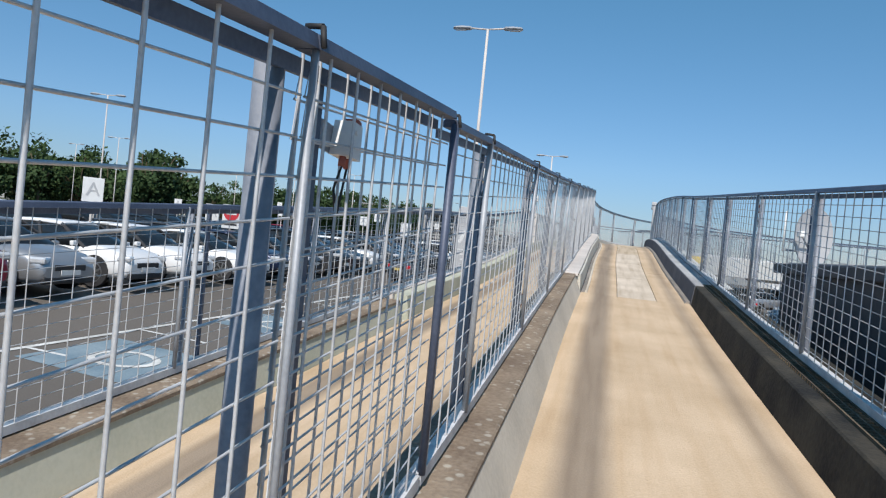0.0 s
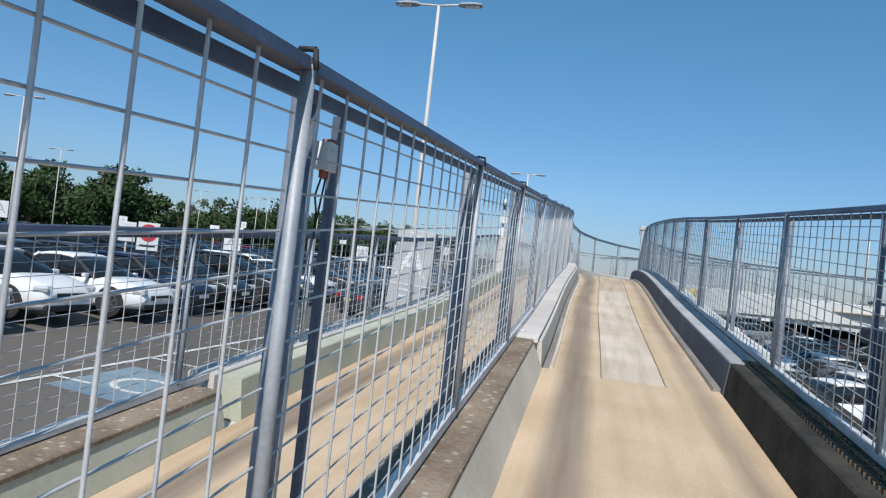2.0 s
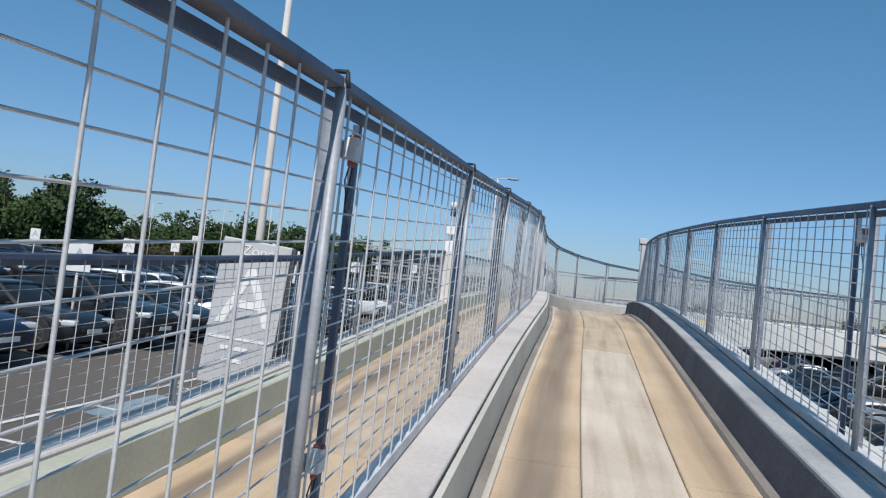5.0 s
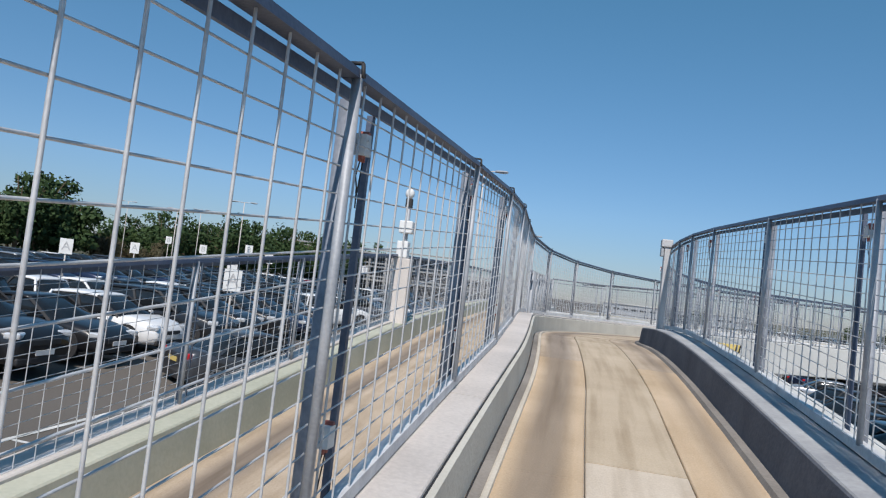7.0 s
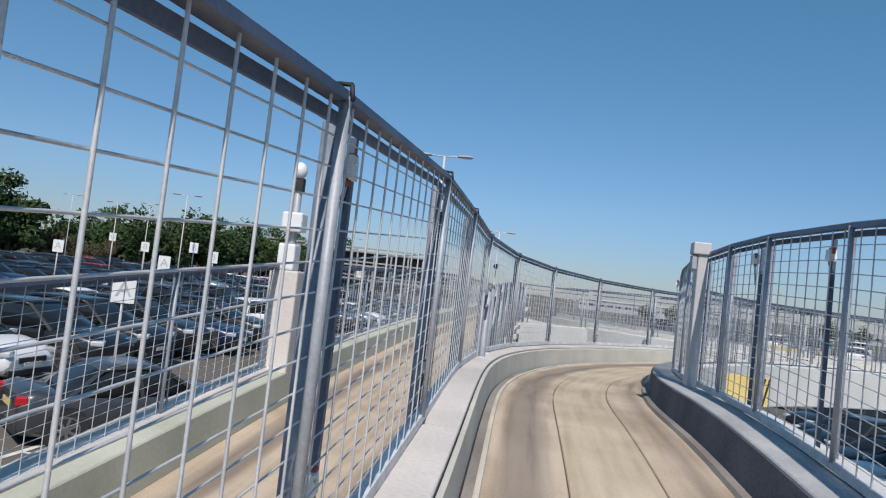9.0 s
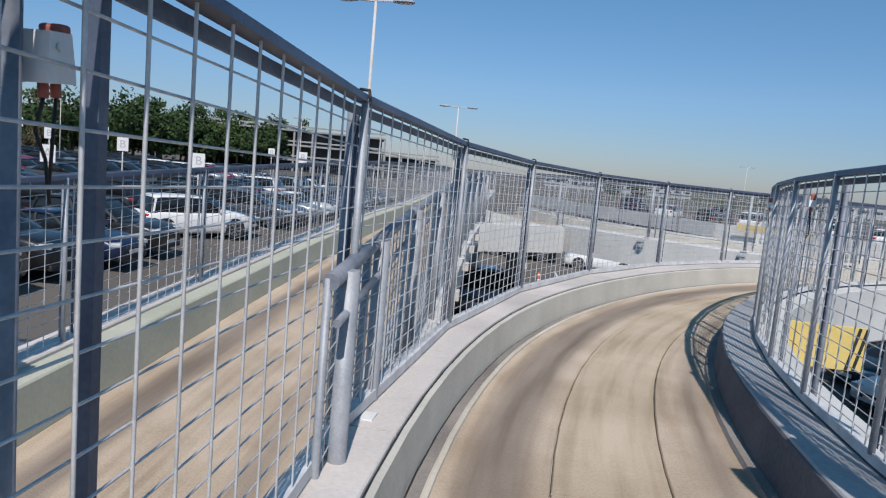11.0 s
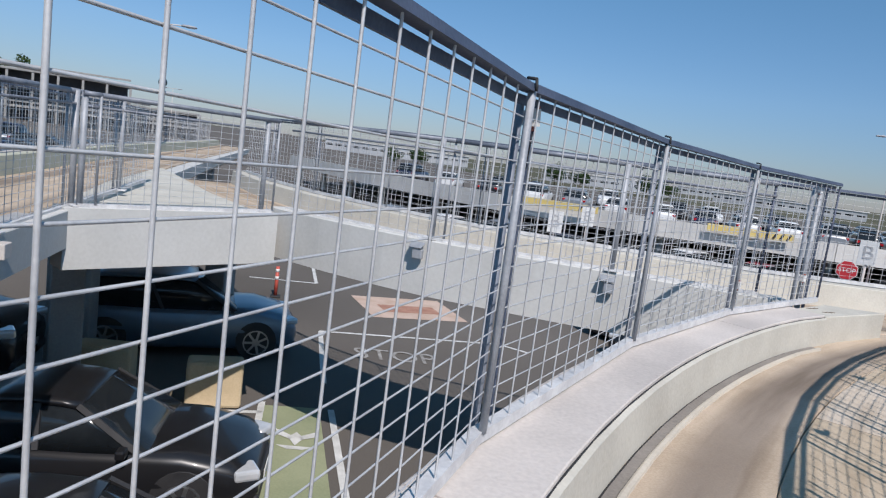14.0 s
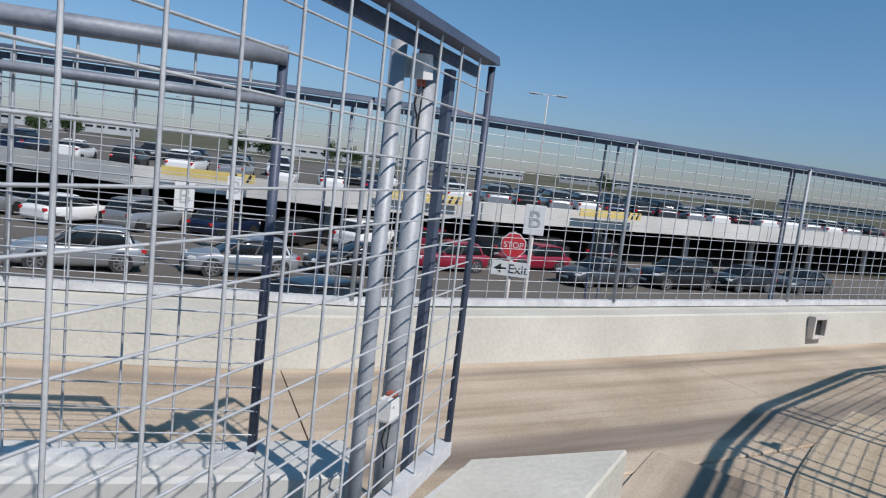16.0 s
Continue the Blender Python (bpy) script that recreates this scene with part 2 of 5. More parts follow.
# ---- mesh helpers ----
class Build:
    """Collects faces of one mesh."""

    def __init__(self):
        self.v, self.f, self.s, self.uv = [], [], [], {}

    def quad_strip(self, rings, closed=True, smooth=True, caps=False):
        n, o = len(rings[0]), len(self.v)
        for r in rings:
            self.v.extend(tuple(p) for p in r)
        for k in range(len(rings) - 1):
            for i in range(n if closed else n - 1):
                j = (i + 1) % n
                a = o + k * n
                self.f.append((a + i, a + j, a + n + j, a + n + i))
                self.s.append(smooth)
        if caps:
            self.f.append(tuple(o + i for i in reversed(range(n))))
            self.f.append(tuple(o + (len(rings) - 1) * n + i for i in range(n)))
            self.s += [False, False]
        return self

    def tube(self, p, q, r, n=6, r2=None, caps=True, smooth=True):
        p, q = Vector(p), Vector(q)
        d = (q - p).normalized()
        a = d.orthogonal().normalized() if abs(d.z) > 0.9 else d.cross(Vector((0, 0, 1))).normalized()
        b = d.cross(a)
        ring = lambda c, rr: [c + rr * (math.cos(2 * math.pi * (i + 0.5) / n) * a + math.sin(2 * math.pi * (i + 0.5) / n) * b) for i in range(n)]
        return self.quad_strip([ring(p, r), ring(q, r if r2 is None else r2)], True, smooth, caps)

    def bar(self, p, q, w, h, side=None):
        """A rectangular bar from p to q: w across, h upwards."""
        p, q = Vector(p), Vector(q)
        d = (q - p).normalized()
        a = Vector(side).normalized() if side is not None else d.cross(Vector((0, 0, 1))).normalized()
        b = a.cross(d).normalized()
        ring = lambda c: [c + a * w / 2 * i + b * h / 2 * j for i, j in ((-1, -1), (1, -1), (1, 1), (-1, 1))]
        return self.quad_strip([ring(p), ring(q)], True, False, True)

    def box(self, c, size, m=None, chamfer=0.0):
        """A box about c with chamfered edges."""
        bm = bmesh.new()
        bmesh.ops.create_cube(bm, size=1.0)
        for v in bm.verts:
            v.co = Vector((v.co.x * size[0], v.co.y * size[1], v.co.z * size[2]))
        if chamfer:
            bmesh.ops.bevel(bm, geom=bm.edges[:], offset=chamfer, segments=2, affect="EDGES", profile=0.5)
        o = len(self.v)
        bm.verts.index_update()
        for v in bm.verts:
            p = (m @ v.co if m else v.co) + Vector(c)
            self.v.append(tuple(p))
        for f in bm.faces:
            self.f.append(tuple(o + v.index for v in f.verts))
            self.s.append(False)
        bm.free()
        return self

    def face(self, pts):
        o = len(self.v)
        self.v.extend(tuple(p) for p in pts)
        self.f.append(tuple(range(o, o + len(pts))))
        self.s.append(False)
        return self

    def disc(self, c, axis, r, depth, n=20):
        c, axis = Vector(c), Vector(axis).normalized()
        return self.tube(c - axis * depth / 2, c + axis * depth / 2, r, n)

    def mesh(self, name, *materials):
        me = bpy.data.meshes.new(name)
        me.from_pydata(self.v, [], self.f)
        for m in materials:
            me.materials.append(m)
        me.polygons.foreach_set("use_smooth", self.s)
        me.update()
        return me


def part(name, built, material, parent=None, label=""):
    """Links a built mesh (or a mesh) as one object, under a thing or a part if given."""
    me = built.mesh(name, material) if isinstance(built, Build) else built
    ob = new(name, me)
    if parent:
        ob.parent = parent
    if label:
        ob["label"] = label
    return ob


def thing(name, label, category, group="", kind=""):
    return tagged(new(name), label, category, group, kind)


# ---- the lines of the guideways ----
CURVE_AT = [-8, -4, 0, 4, 8, 12, 16, 20, 24, 28, 32, 36, 40, 44, 48, 52, 56]
CURVE = [-0.0042, 0.0036, -0.0065, 0.0059, -0.0069, 0.0016, 0.004, -0.0163, -0.0663, -0.0718, -0.0834, -0.059, -0.115, -0.08, -0.01, 0.0, 0.0]
GRADE = [0.0888, 0.0759, 0.079, 0.0784, 0.0901, 0.0733, 0.0097, -0.0215, -0.0293, -0.0218, -0.0073, -0.0044, -0.004, -0.0021, -0.0003, 0.0003, 0.0003]

class Way:
    """A guideway's centre line: places by metres along, across (to the right) and above its surface."""

    def __init__(self, s, x, y, z, th):
        self.s, self.x, self.y, self.z, self.th = s, x, y, z, th

    def at(self, s, lat=0.0, h=0.0):
        x, y, z, th = (float(np.interp(s, self.s, c)) for c in (self.x, self.y, self.z, self.th))
        return Vector((x + lat * math.cos(th), y + lat * math.sin(th), z + h))

    def heading(self, s):
        return float(np.interp(s, self.s, self.th))

    def near(self, x, y):
        return float(self.s[int(np.argmin((self.x - x) ** 2 + (self.y - y) ** 2))])


def beyond(x, y, z=0.0):
    """A place in the plan of the junction beyond the bend, which lies turned by six degrees."""
    c, s = math.cos(math.radians(6)), math.sin(math.radians(6))
    return 1.98 + c * x - s * y, -4.10 + s * x + c * y, z + 0.14


def bent_way():
    """The ramp (to 16.7 m) and the bend (from 21.5 m), joined by a smooth length."""
    s = np.arange(-24, 60, 0.25)
    k = np.interp(s, CURVE_AT, CURVE)
    g = np.interp(s, CURVE_AT, GRADE)
    i = int(np.argmin(abs(s)))
    th = np.cumsum(k) * 0.25
    th -= th[i]
    x, y, z = np.cumsum(-np.sin(th)) * 0.25, np.cumsum(np.cos(th)) * 0.25, np.cumsum(g) * 0.25
    x, y, z = x - x[i], y - y[i], z - z[i]
    a, b = s <= 12.5, s >= 21.5
    ramp = np.array((x, y, z)).T[a]
    bend = np.array(beyond(x[b], y[b], z[b])).T
    t = np.linspace(0, 1, 18)[1:-1, None]
    p, q, u, v = ramp[-1], bend[0], (ramp[-1] - ramp[-2]) * 19.2, (bend[1] - bend[0]) * 19.2
    mid = p * (1 + 2 * t) * (1 - t) ** 2 + u * t * (1 - t) ** 2 + q * t * t * (3 - 2 * t) - v * t * t * (1 - t)
    c = np.r_[ramp, mid, bend].T
    d = np.gradient(c, axis=1)
    turn = np.arctan2(-d[0], d[1])
    turn[:len(ramp) - 1], turn[len(ramp) + 17:] = th[a][:-1], th[b][1:] + math.radians(6)
    return Way(np.r_[s[a] + 4.2, np.linspace(16.7, 21.5, 18)[1:-1], s[b]], *c, turn)


def spline_way(pts):
    p = [Vector(q) for q in pts]
    p = [2 * p[0] - p[1]] + p + [2 * p[-1] - p[-2]]
    out = []
    for k in range(1, len(p) - 2):
        a, b, c, d = p[k - 1:k + 3]
        for i in range(16):
            t = i / 16
            out.append(0.5 * (2 * b + (c - a) * t + (2 * a - 5 * b + 4 * c - d) * t * t + (3 * b - a - 3 * c + d) * t ** 3))
    out.append(p[-2])
    q = np.array(out)
    d = np.diff(q[:, :2], axis=0)
    s = np.r_[0, np.cumsum(np.hypot(*d.T))]
    th = np.unwrap(np.arctan2(-d[:, 0], d[:, 1]))
    th = np.r_[th[0], (th[1:] + th[:-1]) / 2, th[-1]]
    return Way(s, q[:, 0], q[:, 1], q[:, 2], th)


def bend_shift(s, lat):
    """In the bend the kerb widens towards the track, the slabs lie further from it and the other kerb swings out."""
    if -1.0 < lat < -0.5:
        return float(np.interp(s, [22, 26, 30, 36.4, 37.2], [0, 0.025, 0.115, 0.13, 0.19]))
    if 0.7 < lat < 1.5:
        return float(np.interp(s, [17, 20, 24, 29, 34], [0, 0.06, 0.12, 0.08, 0]))
    if abs(lat) < 0.5:
        return float(np.interp(s, [16, 23, 25, 27, 32], [-0.02, 0.06, 0.10, 0.13, 0.22]))
    return 0.0


def sweep(way, s0, s1, profile, step=0.5, closed=True, caps=True, built=None):
    """A profile of (across, up) carried along a way, with u across and v along."""
    b = built or Build()
    n = max(1, int(round((s1 - s0) / step)))
    shift = bend_shift if way is OURS else lambda s, lat: 0.0
    rings = []
    for k in range(n + 1):
        at = s0 + (s1 - s0) * k / n
        rings.append([way.at(at, lat + shift(at, lat), h) for lat, h in profile])
    return b.quad_strip(rings, closed, False, closed and caps)


def strip(name, way, s0, s1, lat0, lat1, h, material, parent, thick=0.06, step=0.5, label="", cols=1):
    """A slab of the surface with its own edges, mapped by metres across and along."""
    n = max(1, int(round((s1 - s0) / step)))
    b = Build()
    prof = [(lat0, h - thick), (lat1, h - thick), (lat1, h - 0.008), (lat1 - 0.006, h), (lat0 + 0.006, h), (lat0, h - 0.008)]
    sweep(way, s0, s1, prof, step, True, True, b)
    me = b.mesh(name, material)
    uv = me.uv_layers.new(name="across")
    m = len(prof)
    vals = np.array([(prof[i % m][0], s0 + (s1 - s0) * (i // m) / n) for i in range(len(me.vertices))], dtype=np.float32)
    idx = np.empty(len(me.loops), dtype=np.int32)
    me.loops.foreach_get("vertex_index", idx)
    uv.data.foreach_set("uv", vals[idx].ravel())
    return part(name, me, material, parent, label)


def strips(name, way, s0, s1, lat0, lat1, h, material, parent, length, label=""):
    """A running surface laid in lengths with open seams between them."""
    n = max(1, int(round((s1 - s0) / length)))
    for k in range(n):
        a, e = s0 + (s1 - s0) * k / n, s0 + (s1 - s0) * (k + 1) / n
        strip(name, way, a + 0.004, e - 0.004, lat0, lat1, h + 0.0015 * (k % 2), material, parent, label=label)


# ---- ground ----
def ground_z(x, y):
    """The ground falls away from the rows of cars; beyond the bend the fall runs obliquely."""
    u = x + 0.105 * (min(max(y, 15), 95) - 15)
    return float(np.interp(u, [-14, -5, 0, 5, 28, 60], [-1.1, -1.75, -2.6, -2.75, -3.3, -3.5])) + 0.14 * min(max(y - 15, 0), 10) / 10


def grid_sheet(xs, ys, lift=0.0):
    b = Build()
    nx = len(xs)
    b.v = [(x, y, ground_z(x, y) + lift) for y in ys for x in xs]
    b.f = [(j * nx + i, j * nx + i + 1, (j + 1) * nx + i + 1, (j + 1) * nx + i) for j in range(len(ys) - 1) for i in range(nx - 1)]
    b.s = [False] * len(b.f)
    return b


ground = part("ground", grid_sheet([-2500, -600, -200, -60, -40] + list(range(-26, 13)) + [16, 20, 24, 28, 34, 40, 50, 60, 120, 300, 900, 2500], [-900, -200, -40, 0, 15, 20] + list(range(25, 96, 5)) + [160, 300, 900, 3000]), M_ASPH)
tagged(ground, "brown-grey asphalt of an open airport car park", "ground", kind="structure")
field = part("field", grid_sheet([70, 90, 120, 300, 900, 2400], [-300, 0, 60, 90, 160, 300, 900, 2900], 0.05), M_GRASS)
tagged(field, "flat dry grass of the airfield beyond the decks", "field", kind="structure")
field2 = part("field", grid_sheet([-2400, -700, -200, -110], [-200, 0, 60, 160, 300, 900, 2900], 0.05), M_GRASS)
tagged(field2, "rough grass behind the trees", "field", kind="structure")


def paint_strip(x0, y0, x1, y1, w, material=M_LINE, lift=0.012, label="worn white painted line on asphalt", name="road_marking"):
    d = Vector((x1 - x0, y1 - y0, 0))
    n = Vector((-d.y, d.x, 0)).normalized() * w / 2
    k = max(1, int(d.length / 3))
    b = Build()
    rings = []
    for i in range(k + 1):
        p = Vector((x0, y0, 0)) + d * i / k
        rings.append([Vector((q.x, q.y, ground_z(q.x, q.y) + lift)) for q in (p - n, p + n)])
    b.quad_strip(rings, False, False)
    return tagged(part(name, b, material), label, "road marking", "markings", "structure")


# ---- guideways ----
OURS = bent_way()
WEST = spline_way([(-2.25, -24, -2.0), (-2.25, -14, -1.32), (-2.25, -6, -0.80), (-2.25, 2, -0.32), (-2.25, 8, -0.02), (-2.27, 12, 0.26)] + [beyond(*q) for q in (
    (-2.0, 22.3, 0.54), (-1.75, 26, 0.66), (-1.30, 31, 0.79), (-0.92, 35, 0.88), (-0.25, 41, 0.93), (0.30, 48, 0.93), (1.0, 56, 0.90), (2.0, 66, 0.85), (3.4, 80, 0.8))])
CROSS = spline_way([beyond(*q) for q in ((40, 27.8, 0.6), (28, 31.0, 0.72), (20, 33.15, 0.77), (16, 34.17, 0.79), (13.2, 34.88, 0.80), (11.8, 35.25, 0.80), (10.4, 35.65, 0.80), (8.87, 36.15, 0.81), (7.37, 37.04, 0.82),
                    (6.0, 37.95, 0.83), (5.3, 38.5, 0.84), (4.3, 39.75, 0.84), (3.3, 41.5, 0.84), (2.5, 43.6, 0.84), (1.9, 46.5, 0.84))])


def guideway(name, way, s0, s1, label, slabs_from=None, depth=0.62, left=True, right=True, left_end=None):
    """Beam below the surface; running strips and slabs are added as its pieces."""
    b = sweep(way, s0, s1, [(-1.22, 0.0), (-1.22, -0.30), (-0.75, -depth), (0.75, -depth), (1.22, -0.30), (1.22, 0.0), (0.9, -0.03), (-0.9, -0.03)], 0.5)
    return tagged(part(name, b, M_BEAM), label, "guideway", kind="structure")


def kerb(way, s0, s1, side, w, material, label, h=0.286, cap=None, inner=0.80, batter=0.035, name="kerb"):
    """A concrete upstand beside the track; cap: a thin coated slab on it with a drip edge."""
    i = side * inner
    prof = [(i, -0.04), (i, 0.0), (i + side * batter, h - 0.012), (i + side * (batter + 0.012), h), (i + side * (w - 0.01), h), (i + side * w, h - 0.012), (i + side * w, -0.10)]
    if side > 0:
        prof = prof[::-1]
    k = part(name, sweep(way, s0, s1, prof, 0.5), material)
    return tagged(k, label, "kerb", kind="structure")


def slabs(way, s0, s1, length, parent, lat0=-0.225, lat1=0.345, seed=3):
    rnd = random.Random(seed)
    s = s0
    while s < s1 - 0.3:
        e = min(s + length * rnd.uniform(0.9, 1.1), s1)
        strip("slab", way, s + 0.006, e - 0.006, lat0 + 0.006, lat1 - 0.006, 0.0 + rnd.uniform(-0.002, 0.003), M_SLAB if rnd.random() < 0.45 else M_SLAB_B, parent)
        s = e


S_CAP = 6.8
S_END = 37.12
ours = guideway("guideway", OURS, -16, 38.4, "concrete guideway beam carrying the driverless pod track")
strip("running_surface", OURS, -16, S_CAP, -0.80, 0.80, 0.0, M_TAN, ours, label="tan resin surface with two darker wheel lines")
strips("running_strip", OURS, S_CAP, 18.6, -0.80, -0.225, 0.0, M_TAN, ours, 4.7, label="tan coated wheel strip")
strips("running_strip", OURS, 18.6, 39.2, -0.80, -0.225, 0.0, M_TAN_PALE, ours, 4.4, label="worn sandy wheel strip")
strips("running_strip", OURS, S_CAP, 18.6, 0.345, 0.80, 0.0, M_TAN, ours, 4.7, label="tan coated wheel strip")
strips("running_strip", OURS, 18.6, 44, 0.345, 0.80, 0.0, M_TAN_PALE, ours, 4.4, label="worn sandy wheel strip")
slabs(OURS, S_CAP, 36, 2.85, ours)
strip("slab", OURS, 36, 41, -0.22, 0.34, 0.0, M_SLAB_B, ours)
kerb(OURS, -16, S_CAP, -1, 0.42, M_KERBFACE, "pale concrete kerb with a stained brown top", h=0.274, inner=0.775, batter=0.10)
b = sweep(OURS, -16, S_CAP - 0.13, [(-0.868, 0.262), (-0.868, 0.282), (-0.878, 0.290), (-1.195, 0.292), (-1.20, 0.262)], 0.5)
tagged(part("kerb_topping", b, M_KERB), "brown weathered kerb topping with pale chippings", "kerb topping", kind="structure")
kerb(OURS, S_CAP, S_END, -1, 0.31, M_CREAM, "cream-coated concrete kerb beside the track", h=0.262)
kerb(OURS, -16, S_CAP, 1, 0.56, M_MOSS_SHADE, "weathered mossy kerb with shade put into its dark colour", batter=0.035)
kerb(OURS, S_CAP, 50, 1, 0.34, M_KERBSHADE, "grey concrete kerb with shade put into its colour", inner=0.79, batter=0.035)
b = sweep(OURS, S_CAP, 50, [(1.13, 0.27), (1.13, -0.58), (1.36, -0.60), (1.37, -0.58), (1.37, 0.27), (1.36, 0.285), (1.14, 0.285)], 0.5)
tagged(part("edge_beam", b, M_BEAM), "pale concrete edge beam outside the kerb", "edge beam", kind="structure")
p = OURS.at(29.8, 1.80, -0.10)
t = thing("warning_panel", "yellow warning panel bracketed to the edge beam", "panel")
t.matrix_basis = pose(p.x, p.y, p.z, 0, 0, -2)
part("bracket", Build().bar((0, 0.0, 0.1), t.matrix_basis.inverted() @ OURS.at(29.8, 1.36, 0.0), 0.06, 0.06), M_STEEL, t)
part("board", Build().box((0, -0.02, 0), (0.85, 0.025, 0.52), None, 0.005), M_YELLOW, t)
for x in (0.30, 0.38):
    part("stripe", Build().bar((x - 0.05, -0.036, -0.25), (x + 0.05, -0.036, 0.25), 0.006, 0.035), M_BLACK, t)
# Sunlit top of the same kerb, kept pale as its own cap.
b = sweep(OURS, S_CAP, 50, [(1.09, 0.255), (1.095, 0.290), (1.085, 0.298), (0.842, 0.294), (0.834, 0.286), (0.831, 0.255)], 0.5)
tagged(part("kerb_cap", b, M_KERBTOP), "grey coated cap on the shaded kerb", "kerb cap", "kerb caps", "structure")
gr = Build()
for k in range(150):
    s = -2.0 + 0.06 * k
    gr.bar(OURS.at(s, 0.955, 0.293), OURS.at(s, 1.075, 0.293), 0.016, 0.02)
for l in (0.955, 1.015, 1.075):
    gr.bar(OURS.at(-2.0, l, 0.296), OURS.at(6.96, l, 0.292), 0.012, 0.024)
tagged(part("kerb_grating", gr, M_BARK), "rusty brown grating along the mossy kerb", "grating", kind="structure")
for s, l in ((7.03, -1.02), (23.2, -0.98)):
    m = Matrix.Rotation(OURS.heading(s), 4, "Z")
    tagged(part("marker_plate", Build().box(OURS.at(s, l, 0.303), (0.06, 0.10, 0.008), m, 0.002), M_WHITE), "small white marker plate on the kerb cap", "marker plate", "marker plates")
# coated caps on the kerb, in lengths with open joints
s = S_CAP - 0.12
while s < S_END - 0.1:
    e = min(s + 4.1, S_END)
    if S_END - e < 1.0:
        e = S_END
    c = sweep(OURS, s + 0.006, e - 0.006, [(-0.834, 0.262), (-0.834, 0.290), (-0.840, 0.296), (-1.115, 0.302), (-1.125, 0.295), (-1.125, 0.262)], 0.5)
    tagged(part("kerb_cap", c, M_CAP), "white coated cap slab on the kerb", "kerb cap", "kerb caps", "structure")
    s = e
g = sweep(OURS, S_CAP, S_END, [(-0.826, 0.25), (-0.826, 0.274), (-0.834, 0.276), (-0.834, 0.25)], 0.5)
tagged(part("joint_seal", g, M_BLACK), "black sealed joint along the kerb cap", "joint seal", kind="structure")
g = sweep(OURS, S_CAP, S_END, [(-0.808, -0.02), (-0.835, 0.268), (-0.826, 0.272), (-0.80, 0.262), (-0.786, -0.02)], 0.5)
tagged(part("kerb_face", g, M_CREAM), "cream-coated inner face of the kerb", "kerb face", kind="structure")
g = sweep(OURS, S_CAP + 0.1, 36.8, [(-0.774, -0.02), (-0.774, 0.010), (-0.716, 0.006), (-0.716, -0.02)], 0.5)
tagged(part("gutter_strip", g, M_GUTTER), "dark gutter channel along the kerb foot", "gutter", kind="structure")
g = sweep(OURS, S_CAP + 0.1, 36.8, [(-0.786, -0.02), (-0.786, 0.004), (-0.774, 0.004), (-0.774, -0.02)], 0.5)
tagged(part("joint_seal", g, M_BLACK), "dark open joint at the kerb foot", "joint seal", kind="structure")
g = sweep(OURS, S_CAP + 0.1, 36.8, [(-0.716, -0.02), (-0.716, 0.016), (-0.706, 0.020), (-0.684, 0.018), (-0.676, -0.02)], 0.5)
tagged(part("edge_strip", g, M_KERBFACE), "pale edge strip beside the gutter", "edge strip", kind="structure")
g = sweep(OURS, S_CAP + 0.1, 48, [(0.80, 0.03), (0.80, -0.02), (0.72, -0.02), (0.72, 0.0), (0.735, 0.03)], 0.5)
tagged(part("gutter_strip", g, M_GUTTER), "dark steel edge strip along the kerb foot", "edge strip", kind="structure")

west = guideway("guideway", WEST, 0.5, WEST.s[-1] - 0.5, "second guideway running beside the first")
s_pale = WEST.near(-2.25, 8)
strip("running_surface", WEST, 0.5, s_pale, -0.80, 0.80, 0.0, M_TAN, west, label="tan resin surface")
strip("running_surface", WEST, s_pale + 0.01, WEST.s[-1] - 0.5, -0.80, 0.80, 0.0, M_TAN_PALE, west, label="worn sandy surface")
y_cap = WEST.near(-2.25, 1.3)
S_WDROP = WEST.near(*beyond(-0.6, 37.75)[:2])
kerb(WEST, 0.5, y_cap, -1, 0.40, M_GREEN, "pale green-grey concrete kerb with a brown top", h=0.274, batter=0.06)
b = sweep(WEST, 0.5, y_cap - 0.05, [(-0.845, 0.262), (-0.845, 0.288), (-0.855, 0.296), (-1.20, 0.30), (-1.21, 0.262)], 0.5)
tagged(part("kerb_topping", b, M_KERB), "brown weathered kerb topping with pale chippings", "kerb topping", kind="structure")
kerb(WEST, y_cap + 0.25, WEST.s[-1] - 0.5, -1, 0.22, M_GREEN, "pale green concrete kerb", h=0.33)
b = sweep(WEST, y_cap + 0.15, WEST.s[-1] - 0.5, [(-1.02, -0.1), (-1.02, 0.345), (-1.03, 0.355), (-1.25, 0.36), (-1.26, 0.345), (-1.26, -0.1)], 0.5)
tagged(part("kerb_cap", b, M_CAP), "white coated cap on the kerb", "kerb cap", "kerb caps", "structure")
kerb(WEST, 0.5, WEST.near(-2.25, 12.3), 1, 0.16, M_BEAM, "low concrete upstand between the two guideways", h=0.10)
kerb(WEST, WEST.near(-2.25, 12.3), S_WDROP, 1, 0.44, M_KERBTOP, "low grey concrete upstand above the drop", h=0.07)

S_FORK = CROSS.near(*beyond(8.95, 36.12)[:2])
cross = guideway("guideway", CROSS, 0.5, S_FORK, "curved guideway joining from the side", depth=0.75)
b = sweep(CROSS, S_FORK, CROSS.s[-1], [(-1.0, -0.02), (-1.0, -0.30), (-0.6, -0.44), (0.75, -0.44), (1.22, -0.30), (1.22, 0.0), (0.9, -0.03), (-0.9, -0.03)], 0.5)
tagged(part("guideway", b, M_BEAM), "curved guideway over the drop", "guideway", kind="structure")
strips("running_surface", CROSS, 0.5, S_FORK, -0.80, 0.80, 0.0, M_TAN_PALE, cross, 3.1, label="sandy surface with dark wheel lines")
